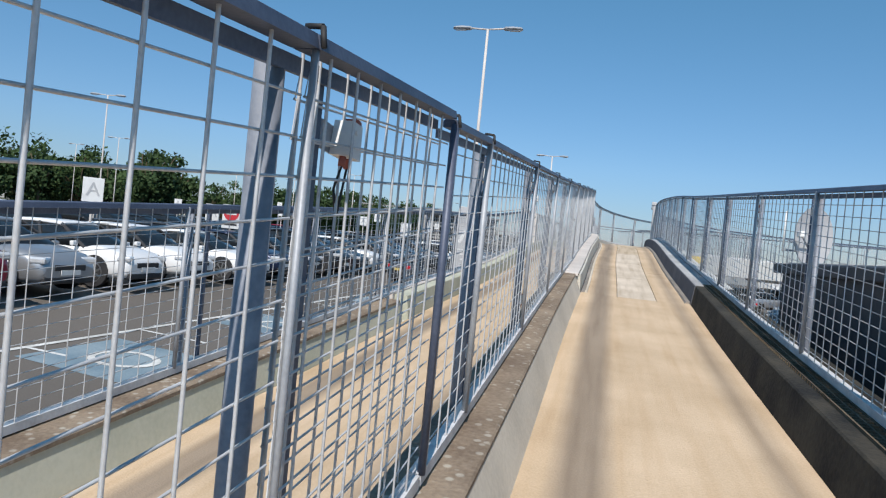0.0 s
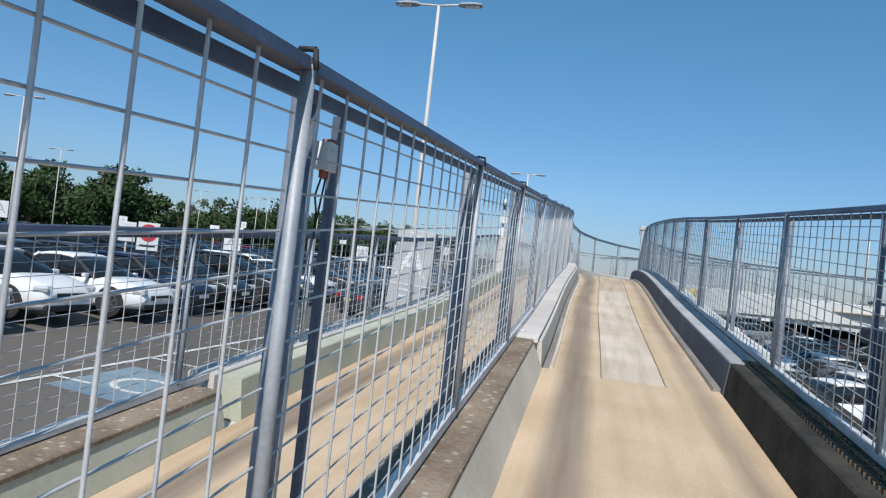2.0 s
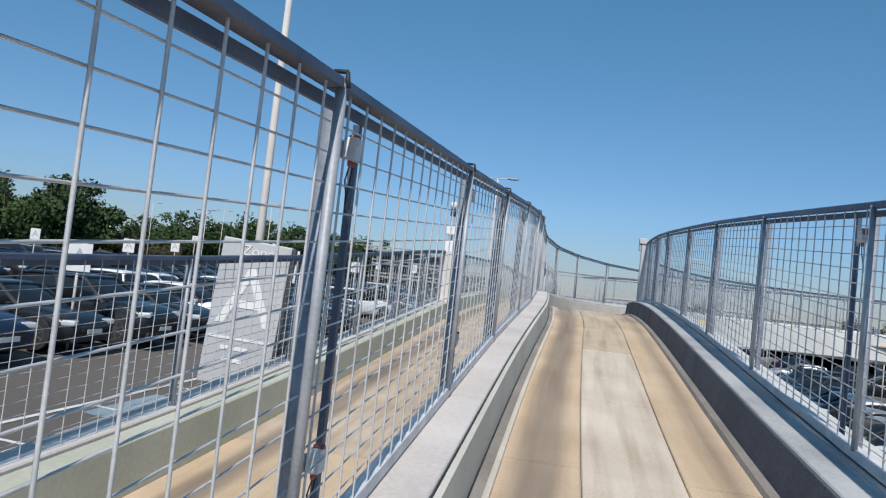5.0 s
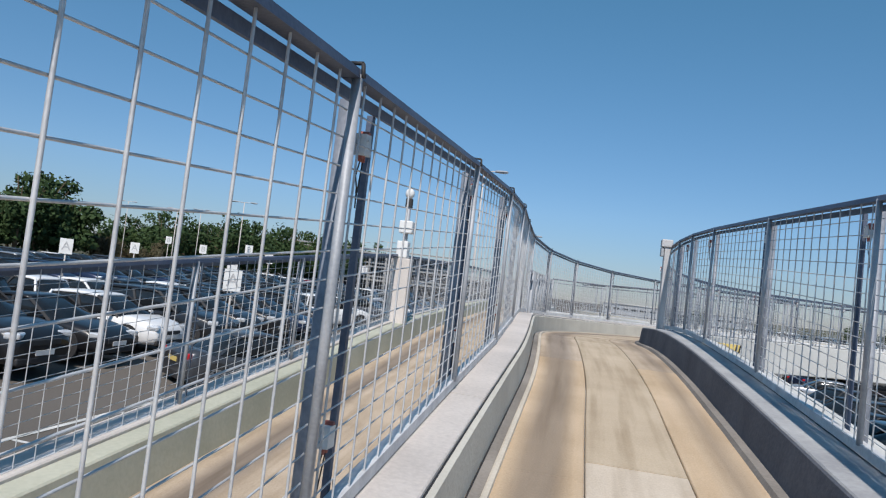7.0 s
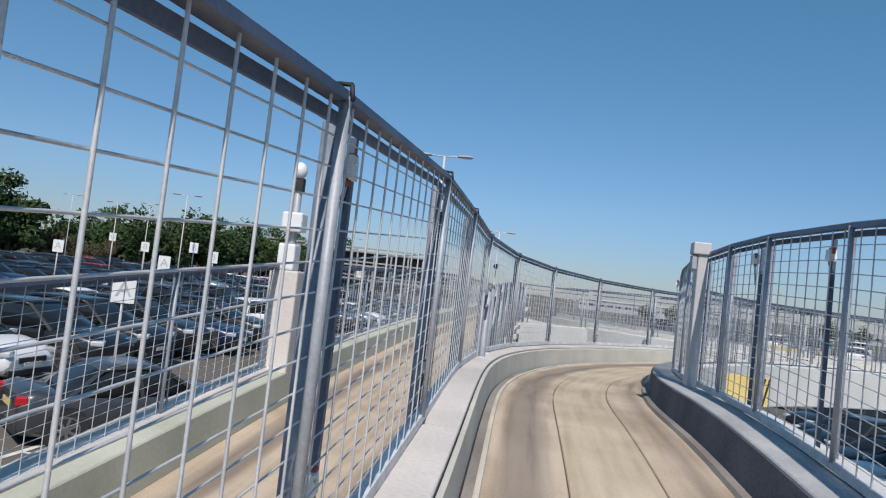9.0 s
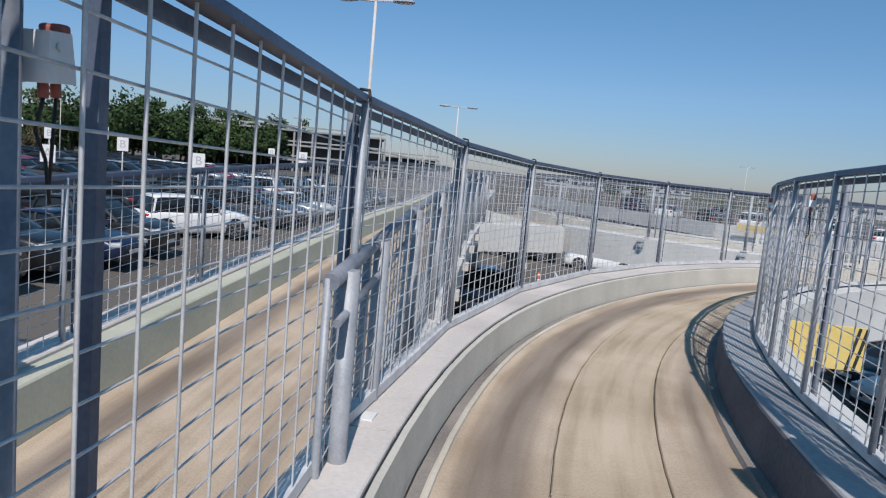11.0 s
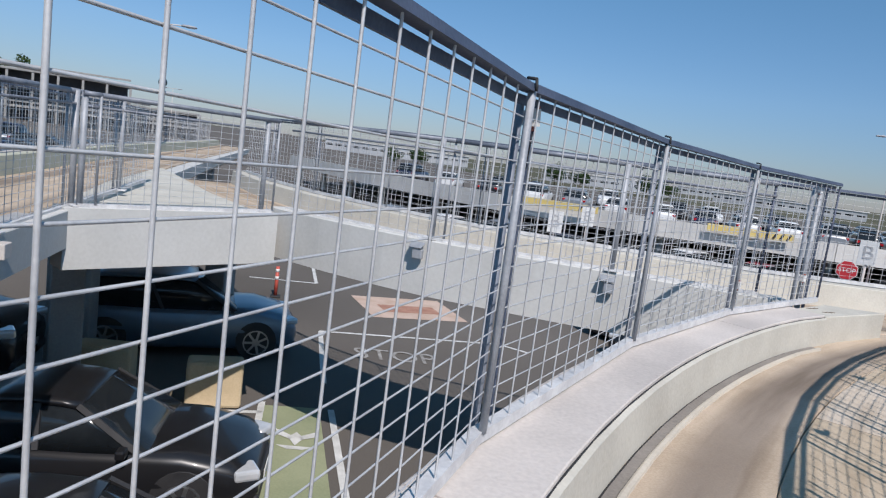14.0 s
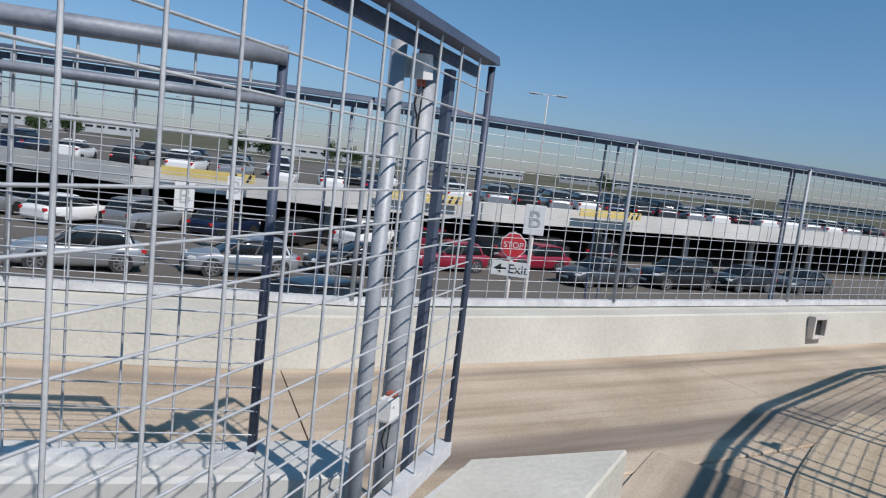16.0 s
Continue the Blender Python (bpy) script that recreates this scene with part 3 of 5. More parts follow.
strips("running_surface", CROSS, S_FORK, CROSS.s[-1], -0.80, 0.80, 0.0, M_TAN_PALE, cross, 3.4, label="sandy surface above the drop")
strips("junction_surface", CROSS, 0.5, S_FORK, -1.9, -0.806, -0.010, M_TAN_PALE, cross, 2.7, label="sandy surface where the tracks merge")
strip("junction_surface", CROSS, S_FORK - 0.2, S_FORK + 0.75, -1.75, -1.14, -0.02, M_TAN_PALE, cross, label="sandy surface behind the kerb nose")
kerb(CROSS, 0.5, CROSS.s[-1], 1, 0.42, M_CREAM, "cream concrete kerb under the fence", h=0.32, name="kerb")
# side girder of the curved guideway, with its upstand
b = sweep(CROSS, S_FORK, CROSS.near(*beyond(4.05, 40.1)[:2]), [(-0.80, -0.03), (-0.83, 0.27), (-0.845, 0.285), (-1.09, 0.285), (-1.105, 0.27), (-1.105, -0.44), (-0.98, -0.45), (-0.98, -0.03)][::-1], 0.5)
tagged(part("side_girder", b, M_BEAM), "pale grey concrete side girder over the drop", "girder", kind="structure")
b = sweep(WEST, WEST.near(-2.25, 12.8), S_WDROP, [(1.24, 0.13), (1.24, -0.26), (1.38, -0.28), (1.38, 0.14), (1.37, 0.15), (1.25, 0.15)], 0.5)
tagged(part("side_girder", b, M_BEAM), "pale grey concrete side girder over the drop", "girder", kind="structure")
# cross girder where the two guideways meet, and the deck behind it
p0, p1 = Vector(beyond(0.74, 37.64)), Vector(beyond(3.18, 39.02))
back_way = Vector((-(p1 - p0).y, (p1 - p0).x, 0)).normalized() * 0.35
b = Build().quad_strip([[p0 + Vector((0, 0, z)), p1 + Vector((0, 0, z)), p1 + back_way + Vector((0, 0, z)), p0 + back_way + Vector((0, 0, z))] for z in (0.38, 1.085)], True, False, True)
tagged(part("cross_girder", b, M_BEAM), "pale concrete cross girder between the guideways", "girder", kind="structure")
b = Build()
b.quad_strip([[beyond(x0, y, 0.5), beyond(x1, y1, 0.5), beyond(x1, y1, 1.0), beyond(x0, y, 1.0)] for x0, y, x1, y1 in ((0.5, 38.0, 3.05, 39.4), (0.55, 42, 2.25, 42), (1.0, 47, 1.15, 47))], True, False, True)
tagged(part("junction_deck", b, M_CREAM), "pale concrete deck where the guideways join", "deck", kind="structure")
# oblique nose block at the end of the kerb
b = Build()
plan = [(37.13, -0.640), (38.42, -0.545), (37.95, -0.985), (37.13, -0.965)]
b.quad_strip([[OURS.at(s, l, h) for s, l in plan] for h in (-0.25, 0.272)] + [[OURS.at(s + (37.7 - s) * 0.012, l + (-0.80 - l) * 0.03, 0.284) for s, l in plan]], True, False, True)
tagged(part("kerb_nose", b, M_CREAM), "oblique cream concrete nose of the kerb", "kerb nose", kind="structure")
marks = Build()
for s, l0, l1 in ((37.40, -0.93, -0.90), (37.46, -0.92, -0.88), (37.53, -0.91, -0.88), (37.39, -0.77, -0.74), (37.45, -0.76, -0.71), (37.51, -0.74, -0.70)):
    marks.bar(OURS.at(s - 0.02, l0, 0.2855), OURS.at(s + 0.02, l1, 0.2855), 0.003, 0.007)
tagged(part("scribble", marks, M_BARK), "dark handwritten marks on the kerb nose", "marking", kind="structure")
b = sweep(OURS, 38.4, 50, [(1.22, 0.0), (1.22, -0.30), (0.75, -0.62), (0.40, -0.62), (0.40, -0.05), (0.9, -0.03)][::-1], 0.5)
tagged(part("guideway", b, M_BEAM), "concrete guideway beam beyond the junction", "guideway", kind="structure")

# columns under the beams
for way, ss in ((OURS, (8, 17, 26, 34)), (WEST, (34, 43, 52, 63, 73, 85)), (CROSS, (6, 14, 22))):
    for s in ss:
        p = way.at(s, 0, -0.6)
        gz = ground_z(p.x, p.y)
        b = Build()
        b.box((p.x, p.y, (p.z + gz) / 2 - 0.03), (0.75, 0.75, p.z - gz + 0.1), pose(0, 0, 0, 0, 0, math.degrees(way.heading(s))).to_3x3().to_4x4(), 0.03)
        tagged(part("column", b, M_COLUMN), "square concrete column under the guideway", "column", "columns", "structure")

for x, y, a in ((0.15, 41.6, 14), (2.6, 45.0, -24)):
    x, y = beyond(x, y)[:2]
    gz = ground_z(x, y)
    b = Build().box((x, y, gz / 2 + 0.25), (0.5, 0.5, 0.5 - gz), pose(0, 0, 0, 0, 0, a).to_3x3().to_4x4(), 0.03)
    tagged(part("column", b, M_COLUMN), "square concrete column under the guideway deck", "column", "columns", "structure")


# ---- fences ----
WIRE_STEP, BAR_STEP = 0.0785, 0.158
POST_BY = {-2.45: 0.0, 3.93: 0.12, 10.66: 0.32, 14.94: 0.14}  # posts that stand further from or nearer to the joint


def fence(way, lat, joints, label, base_h=0.30, top_h=1.62, wires=5, wr=0.0039, hr=0.0029, out=None, posts=True, grp="fences", foot=-0.45, mid=True, tube_r=0.0155, pipe=False, web=0.030, first_post=True, double=False):
    """A steel mesh fence: wire panels in tube frames, outer posts, a top rail and a flat bar."""
    f = thing("mesh_fence", label, "fence", grp)
    rnd = random.Random(int(abs(lat * 100) + len(joints)))
    side = -1 if lat < 0 else 1
    o = lat + side * 0.075
    for k in range(len(joints) - 1):
        s0, s1 = joints[k], joints[k + 1]
        shift = bend_shift if way is OURS and lat > 0 else lambda s, lat: 0.0
        p, q = way.at(s0, lat + shift(s0, lat)), way.at(s1, lat + shift(s1, lat))
        L = (q - p).length
        along = (q - p) / L
        acr = Vector((along.y, -along.x, 0)).normalized() * side
        up = Vector((0, 0, 1))
        at = lambda t, h, a=0.0: p + along * t + up * h + acr * a
        for along_by, across_by in ((0.0, 0.0), (0.06, 0.05))[:2 if double and k == len(joints) - 2 else 1]:
            b = Build()
            lie = lambda t, h, a=0.0: at(t + along_by, h, a + across_by)
            h = base_h + 0.07
            tops = top_h - 0.122
            n = int((tops - h) / WIRE_STEP)
            cols = [0.012] + [0.10 + BAR_STEP * i for i in range(int((L - 0.14) / BAR_STEP) + 1)]
            first = len(b.v)
            for t in cols:
                lean = rnd.uniform(-0.003, 0.003)
                b.tube(lie(t, base_h + 0.06, -wr * 1.6), lie(t + lean, top_h - 0.02, -wr * 1.6), wr, wires, caps=False)
            for i in range(n + 1):
                hh = tops - i * WIRE_STEP + rnd.uniform(-0.0015, 0.0015)
                o0 = len(b.v)
                if i == n:
                    rings = []
                    for t in [0.005] + cols[1:] + [L - 0.01]:
                        b2 = Build().tube(lie(t, hh), lie(t + 0.001, hh), hr, wires, caps=False)
                        rings.append(b2.v[:wires])
                    b.quad_strip(rings, True, True)
                    for c in range(len(cols)):
                        b.f.append((o0 + c * wires, o0 + c * wires + 1, first + c * 2 * wires))
                        b.s.append(True)
                else:
                    b.tube(lie(0.005, hh), lie(L - 0.01, hh), hr, wires, caps=False)
                    b.f.append((o0, o0 + 1, first + wires))
                    b.s.append(True)
            part("wire_panel", b, M_WIRE, f)
        fr = Build()
        fr.tube(at(0.012, base_h + 0.05, -0.012), at(0.012, top_h - 0.02, -0.012), tube_r, 8)
        # The first tube takes the dark rail colour as its shaded side.
        part("frame_tube", fr, M_STEEL if k or first_post else M_RAIL, f)
        fr = Build()
        fr.bar(at(0, base_h + 0.035, 0.01), at(L, base_h + 0.035, 0.01), 0.05, 0.05)
        part("bottom_angle", fr, M_GALV, f, "pale galvanised bottom angle")
        if pipe:
            part("top_rail", Build().tube(at(0, top_h - 0.032, 0.0), at(L, top_h - 0.032, 0.0), 0.030, 12), M_POST, f, "thick grey pipe rail")
            part("mid_rail", Build().tube(at(0, top_h - 0.17, 0.03), at(L, top_h - 0.17, 0.03), 0.016, 8), M_POST, f)
            if k == 0 and not first_post:
                continue
            r = Build().tube(at(0.17, foot + 0.35, 0.03), at(0.17, top_h - 0.02, 0.03), 0.036, 12)
            part("post", r, M_STEEL, f, "pale pipe post")
            r = Build().box(at(0.17, foot + 0.36, 0.06), (0.16, 0.15, 0.02), Matrix.Rotation(math.atan2(along.y, along.x), 4, "Z"), 0.004)
            part("shelf_bracket", r, M_GALV, f)
            continue
        r = Build()
        ring = [(-0.026, -0.016), (-0.02, 0.012), (-0.008, 0.018), (0.02, 0.018), (0.032, 0.008), (0.032, -0.016)]
        e0 = [at(0.004, top_h, a) + up * (z - 0.016) for a, z in ring]
        e1 = [at(L - 0.004, top_h, a) + up * (z - 0.016) for a, z in ring]
        r.quad_strip([e0, e1], True, False, True)
        part("top_rail", r, M_RAIL, f, "dull blue-grey steel top rail")
        if mid:
            r = Build()
            r.bar(at(0, top_h - 0.055, 0.05), at(L, top_h - 0.055, 0.05), 0.012, 0.034)
            part("flat_bar", r, M_BAR, f)
        if lat < 0 and way is OURS:
            r = Build().tube(at(0.0, top_h - 0.03, -0.034), at(0.006, top_h + 0.012, -0.026), 0.006, 6)
            r.tube(at(0.006, top_h + 0.012, -0.026), at(0.03, top_h + 0.018, 0.02), 0.006, 6)
            part("clip", r, M_BLACK, f, "black clip over the rail joint")
        if posts and (k or first_post):
            r = Build()
            on = 0.11 if s0 > 21.5 else POST_BY.get(s0, 0.20)
            c = at(on, 0, 0.075)
            r.tube(c + up * foot, c + up * (top_h - 0.06), web if s0 < 21.5 else web * 0.6, 14)
            # Post grey is lowered to stand for its backlit side.
            part("post", r, M_POST, f, "round galvanised post")
            r = Build()
            c = at(on + (0.21 if s0 < 21.5 else 0.06 if s0 < 28 else 0.13), 0, 0.07)
            r.bar(c + up * 0.1, c + up * (top_h - 0.07), *((0.022, 0.026) if s0 < 21.5 else (0.012, 0.014)), acr)
            part("conduit", r, M_BAR, f)
            r = Build()
            r.box(at(on, 0.0, 0.05) + up * -0.05, (0.10, 0.10, 0.12), Matrix.Rotation(math.atan2(along.y, along.x), 4, "Z"), 0.008)
            part("foot_bracket", r, M_STEEL, f)
    return f


J_FIRST = [-9.3, -7.1, -4.9, -2.45, -1.26]
J_LEFT = [-1.24, -0.48, 1.7, 3.93, 6.0, 8.4, 10.66, 12.75, 14.94, 16.86, 18.9, 21.05, 22.96, 25.08, 27.18, 29.42, 31.70, 33.70, 35.74]
J_RIGHT = [-9.0, -6.8, -4.6, -2.4, -0.2, 2.1, 4.3, 6.45, 8.45, 10.58, 12.7, 14.82, 16.92, 19.12, 20.4, 21.4, 22.45, 23.5, 24.55, 25.6, 26.65, 27.7, 28.75, 29.8, 30.85, 31.9, 32.95, 34.0, 35.05, 36.1, 37.15, 38.2, 39.25, 40.3, 42.4, 44.5, 46.6, 48.7]
left_fence = fence(OURS, -1.045, J_LEFT + [37.88], "galvanised steel mesh fence with sensor boxes on the kerb", top_h=1.657, first_post=False)
fence(OURS, -1.045, J_FIRST, "galvanised steel fence with a doubled last mesh panel on the kerb", top_h=1.685, double=True, tube_r=0.008)
# the end of the fence: an end tube and two close posts
part("frame_tube", Build().tube(OURS.at(37.875, -1.045, 0.34), OURS.at(37.875, -1.045, 1.62), 0.012, 8), M_RAIL, left_fence)
for s, w in ((37.43, 0.022), (37.59, 0.030)):
    part("post", Build().tube(OURS.at(s, -1.115, -0.2), OURS.at(s, -1.115, 1.60), w, 14), M_STEEL, left_fence)
part("conduit", Build().bar(OURS.at(37.725, -1.11, 0.1), OURS.at(37.725, -1.11, 1.58), 0.025, 0.036, OURS.at(37.5, -2) - OURS.at(37.5, -1)), M_BAR, left_fence)
fence(OURS, 1.10, J_RIGHT, "galvanised steel mesh fence on the shaded kerb", top_h=1.63, web=0.022)
w0, w1 = 0.6, WEST.s[-1] - 1
fence(WEST, -1.08, [w0 + 2.2 * k for k in range(int((w1 - w0) / 2.2))], "galvanised mesh fence along the car park", top_h=1.52, wires=4, web=0.016)
west_joints = [42.34, 43.06, 44.76] + [46.88 + 2.15 * k for k in range(8)]
fence(WEST, 1.27, west_joints, "mesh fence with a pipe rail over the drop", base_h=0.12, top_h=1.50, wires=4, foot=-0.20, pipe=True)
c1 = CROSS.near(*beyond(11.6, 35.3)[:2]) - 0.05
fence(CROSS, 1.08, [c1 + 2.25 * k for k in range(-11, 8)], "mesh fence along the curved guideway kerb", base_h=0.32, top_h=1.66, wires=4, web=0.016)
G_POSTS = [33.95, 36.19, 38.53]
fence(CROSS, -1.0, [32.4] + [s - 0.17 for s in G_POSTS], "mesh fence on the girder over the drop", base_h=0.26, top_h=1.60, wires=4, foot=-0.06, pipe=True, first_post=False)
NOSE = spline_way([beyond(*q) for q in ((3.12, 39.08, 0.80), (1.95, 38.42, 0.80), (0.80, 37.76, 0.80))])
fence(NOSE, -0.0, [0.03, 2.42, 2.62], "mesh fence with a pipe rail on the cross girder", base_h=0.27, top_h=1.60, wires=4, foot=-0.06, pipe=True)


# ---- sensor boxes on the fence ----
def sensor_box(h, tall=1.0):
    t = thing("sensor_box", "white plastic fence sensor box with a red cap", "sensor box", "fence sensors")
    b = Build()
    b.quad_strip([[(-0.042 * k, -0.03, z), (0.042 * k, -0.03, z), (0.045 * k, 0.03, z), (-0.045 * k, 0.03, z)] for k, z in ((1.12, 0.0), (1.15, 0.012), (0.88, 0.105))], True, False, True)
    b.disc((-0.012, -0.034, 0.075), (0, 1, 0), 0.008, 0.006, 10)
    part("housing", b, M_WHITE, t)
    part("cap", Build().box((0.024, 0, 0.092), (0.040, 0.052, 0.062), None, 0.008), M_CAPRED, t, "dusty red cap")
    part("bracket", Build().box((-0.055, 0.036, 0.045), (0.13, 0.008, 0.085), None, 0.003), M_STEEL, t, "grey bracket plate")
    for x in (-0.02, 0.022):
        part("cable_gland", Build().tube((x, 0, 0.004), (x, 0, -0.03), 0.011, 8), M_CAPRED, t)
    pts = [Vector((-0.02, 0, -0.03)), Vector((-0.035, 0.01, -0.10)), Vector((-0.005, 0.01, -0.16)), Vector((0.012, 0.015, -0.26))]
    b = Build()
    for p, q in zip(pts, pts[1:]):
        b.tube(p, q, 0.004, 6)
    b.tube((0.022, 0, -0.03), (0.012, 0.015, -0.22), 0.004, 6)
    part("cable", b, M_BLACK, t)
    return t


def on_fence(way, s, lat, h, turn=0.0):
    p = way.at(s, lat, h)
    return pose(p.x, p.y, p.z, 0, 0, math.degrees(way.heading(s)) + 90 + turn)


proto = sensor_box(0)
first = True
rnd = random.Random(5)
for s in [-2.40] + J_LEFT[1:] + [37.34]:
    by = POST_BY.get(s, 0.20) + 0.08 if s < 21.5 else 0.19
    for dh, ds in ((1.46 if s < 21.5 else 1.51, by), (0.54, by)):
        if dh < 1 and 30 < s < 35:
            continue
        m = on_fence(OURS, s + ds + rnd.uniform(-0.02, 0.02), -1.085, dh + rnd.uniform(-0.03, 0.01), 0) @ pose(0, 0, 0, 0, rnd.uniform(-7, 7), 0) @ Matrix.Scale(0.80, 4)
        if first:
            proto.matrix_basis = m
            first = False
        else:
            copy_thing(proto, m)
tag = thing("padlock", "small brass padlock hanging on a sensor cable", "padlock")
tag.matrix_basis = on_fence(OURS, 11.0, -1.085, 1.17)
part("body", Build().box((0, 0, 0), (0.030, 0.014, 0.038), None, 0.003), M_BRASS, tag)
part("shackle", Build().tube((-0.009, 0, 0.018), (-0.009, 0, 0.042), 0.003, 6).tube((-0.009, 0, 0.042), (0.009, 0, 0.042), 0.003, 6).tube((0.009, 0, 0.042), (0.009, 0, 0.018), 0.003, 6), M_STEEL, tag)
for s in J_RIGHT[1:14] + J_RIGHT[14::2]:
    copy_thing(proto, on_fence(OURS, s + 0.3, 1.16, 1.42, 180) @ Matrix.Scale(0.8, 4))
# brackets boxes on the girder sides
for s in G_POSTS:
    p = CROSS.at(s, -1.165, 0.10)
    t = thing("junction_box", "grey steel junction box with a hood on the girder", "junction box", "girder boxes")
    t.matrix_basis = pose(p.x, p.y, p.z, 0, 0, math.degrees(CROSS.heading(s)) - 90)
    part("housing", Build().box((0, -0.02, 0), (0.13, 0.08, 0.12), None, 0.01), M_STEEL, t)
    part("hood", Build().face([(-0.12, 0.03, 0.145), (0.07, 0.03, 0.145), (0.06, -0.08, 0.085), (-0.11, -0.08, 0.085)]).face([(-0.11, -0.08, 0.08), (0.06, -0.08, 0.08), (0.07, 0.03, 0.14), (-0.12, 0.03, 0.14)]), M_STEEL, t)
for y in (22.9, 25.1, 27.3, 29.5, 31.7):
    s = WEST.near(float(np.interp(y, WEST.y, WEST.x)), y)
    p = WEST.at(s, 1.43, 0.02)
    t = thing("junction_box", "pale junction box below the mesh fence", "junction box", "girder boxes")
    t.matrix_basis = pose(p.x, p.y, p.z, 0, 0, math.degrees(WEST.heading(s)) + 90)
    part("housing", Build().box((0, 0, 0), (0.16, 0.10, 0.14), None, 0.01), M_CAP, t)

# white cabinet on the shaded kerb, where the bend begins
p = OURS.at(22.3, 1.13, 0.296)
t = thing("cabinet", "narrow white steel equipment cabinet on the kerb", "cabinet")
t.matrix_basis = pose(p.x, p.y, p.z, 0, 0, math.degrees(OURS.heading(22.3)))
part("body", Build().box((0, 0, 0.66), (0.10, 0.16, 1.32), None, 0.012), M_SIGNGREY, t)
part("top_box", Build().box((-0.02, -0.02, 1.36), (0.17, 0.18, 0.12), None, 0.012), M_SIGNGREY, t)
part("hanger", Build().box((-0.08, -0.02, 1.22), (0.05, 0.12, 0.14), None, 0.01), M_STEEL, t)
# drain opening in the far kerb
p = CROSS.at(CROSS.near(*beyond(14.0, 34.7)[:2]), 0.77, 0.19)
t = thing("drain_outlet", "square concrete drain outlet in the cream kerb", "drain")
t.matrix_basis = pose(p.x, p.y, p.z, 0, 0, math.degrees(CROSS.heading(CROSS.near(*beyond(14.0, 34.7)[:2]))) - 90) @ Matrix.Scale(0.7, 4)
b = Build()
for c, sz in (((0, 0.02, 0.13), (0.30, 0.10, 0.04)), ((0, 0.02, -0.13), (0.30, 0.10, 0.04)), ((-0.13, 0.02, 0), (0.04, 0.10, 0.24)), ((0.13, 0.02, 0), (0.04, 0.10, 0.24))):
    b.box(c, sz, None, 0.005)
part("frame", b, M_CAP, t)
# A black plate stands for the shade inside the opening.
part("recess", Build().box((0, 0.05, 0), (0.23, 0.03, 0.23)), M_BLACK, t)


# ---- cars ----
CAR_SHAPES = {
    "hatchback": dict(L=4.2, W=0.88, belt=0.92, roof=1.46, hood=0.98, roofs=(0.30, 0.62, 2.15, 3.05), tail=0.95),
    "saloon": dict(L=4.6, W=0.90, belt=0.90, roof=1.42, hood=0.94, roofs=(0.62, 1.35, 2.45, 3.30), tail=1.02),
    "suv": dict(L=4.6, W=0.94, belt=1.05, roof=1.66, hood=1.10, roofs=(0.18, 0.45, 2.45, 3.30), tail=1.05)}


def car_body(c):
    L, W, belt, hood, tail = c["L"], c["W"], c["belt"], c["hood"], c["tail"]
    st = [(0.0, 0.42, tail - 0.22, 0.80), (0.05, 0.28, tail - 0.06, 0.92), (0.25, 0.24, tail, 0.98), (0.7, 0.22, belt + 0.02, 1.0), (1.6, 0.20, belt, 1.0), (2.6, 0.20, belt, 1.0),
          (L - 1.15, 0.21, belt + 0.02, 1.0), (L - 0.9, 0.22, hood - 0.02, 0.99), (L - 0.35, 0.24, hood - 0.13, 0.95), (L - 0.08, 0.26, hood - 0.26, 0.86), (L, 0.36, hood - 0.40, 0.76)]
    rings = []
    for x, zs, zt, k in st:
        w = W * k
        half = [(w * 0.90, zs), (w * 0.97, zs + 0.10), (w, zs + (zt - zs) * 0.45), (w * 0.985, zt - 0.12), (w * 0.93, zt - 0.03), (w * 0.72, zt + 0.01), (w * 0.3, zt + 0.025)]
        rings.append([(x, y, z) for y, z in half] + [(x, -y, z) for y, z in reversed(half)])
    return Build().quad_strip(rings, True, True, True)


def car_green(c, grow=0.0, top=False):
    W, belt, roof = c["W"], c["belt"], c["roof"]
    a, b_, d, e = c["roofs"]
    rings = []
    if not top:
        st = [(a, belt + 0.02, 0.80), (b_ - 0.05, roof - 0.05, 0.70), (b_ + 0.25, roof, 0.70), ((b_ + d) / 2, roof + 0.015, 0.71), (d - 0.2, roof, 0.70), (d, roof - 0.03, 0.69), (e, belt + 0.03, 0.80)]
        base = belt - 0.04
        for x, zt, k in st:
            h = max(zt - base, 0.03)
            half = [(W * 0.93, base), (W * (0.93 - 0.16 * h / (roof - base)), base + h * 0.72), (W * (0.90 - 0.24 * h / (roof - base)), base + h * 0.97), (W * 0.4, base + h)]
            rings.append([(x, y, z) for y, z in half] + [(x, -y, z) for y, z in reversed(half)])
        return Build().quad_strip(rings, True, True, True)
    st = [(b_ - 0.06, roof - 0.045), (b_ + 0.25, roof + 0.008), ((b_ + d) / 2, roof + 0.025), (d - 0.2, roof + 0.008), (d + 0.03, roof - 0.03)]
    for x, zt in st:
        half = [(W * 0.735, zt - 0.075), (W * 0.70, zt - 0.02), (W * 0.62, zt + 0.004), (W * 0.3, zt + 0.012)]
        rings.append([(x, y, z) for y, z in half] + [(x, -y, z) for y, z in reversed(half)])
    return Build().quad_strip(rings, True, True, True)


CAR_MESH = {}


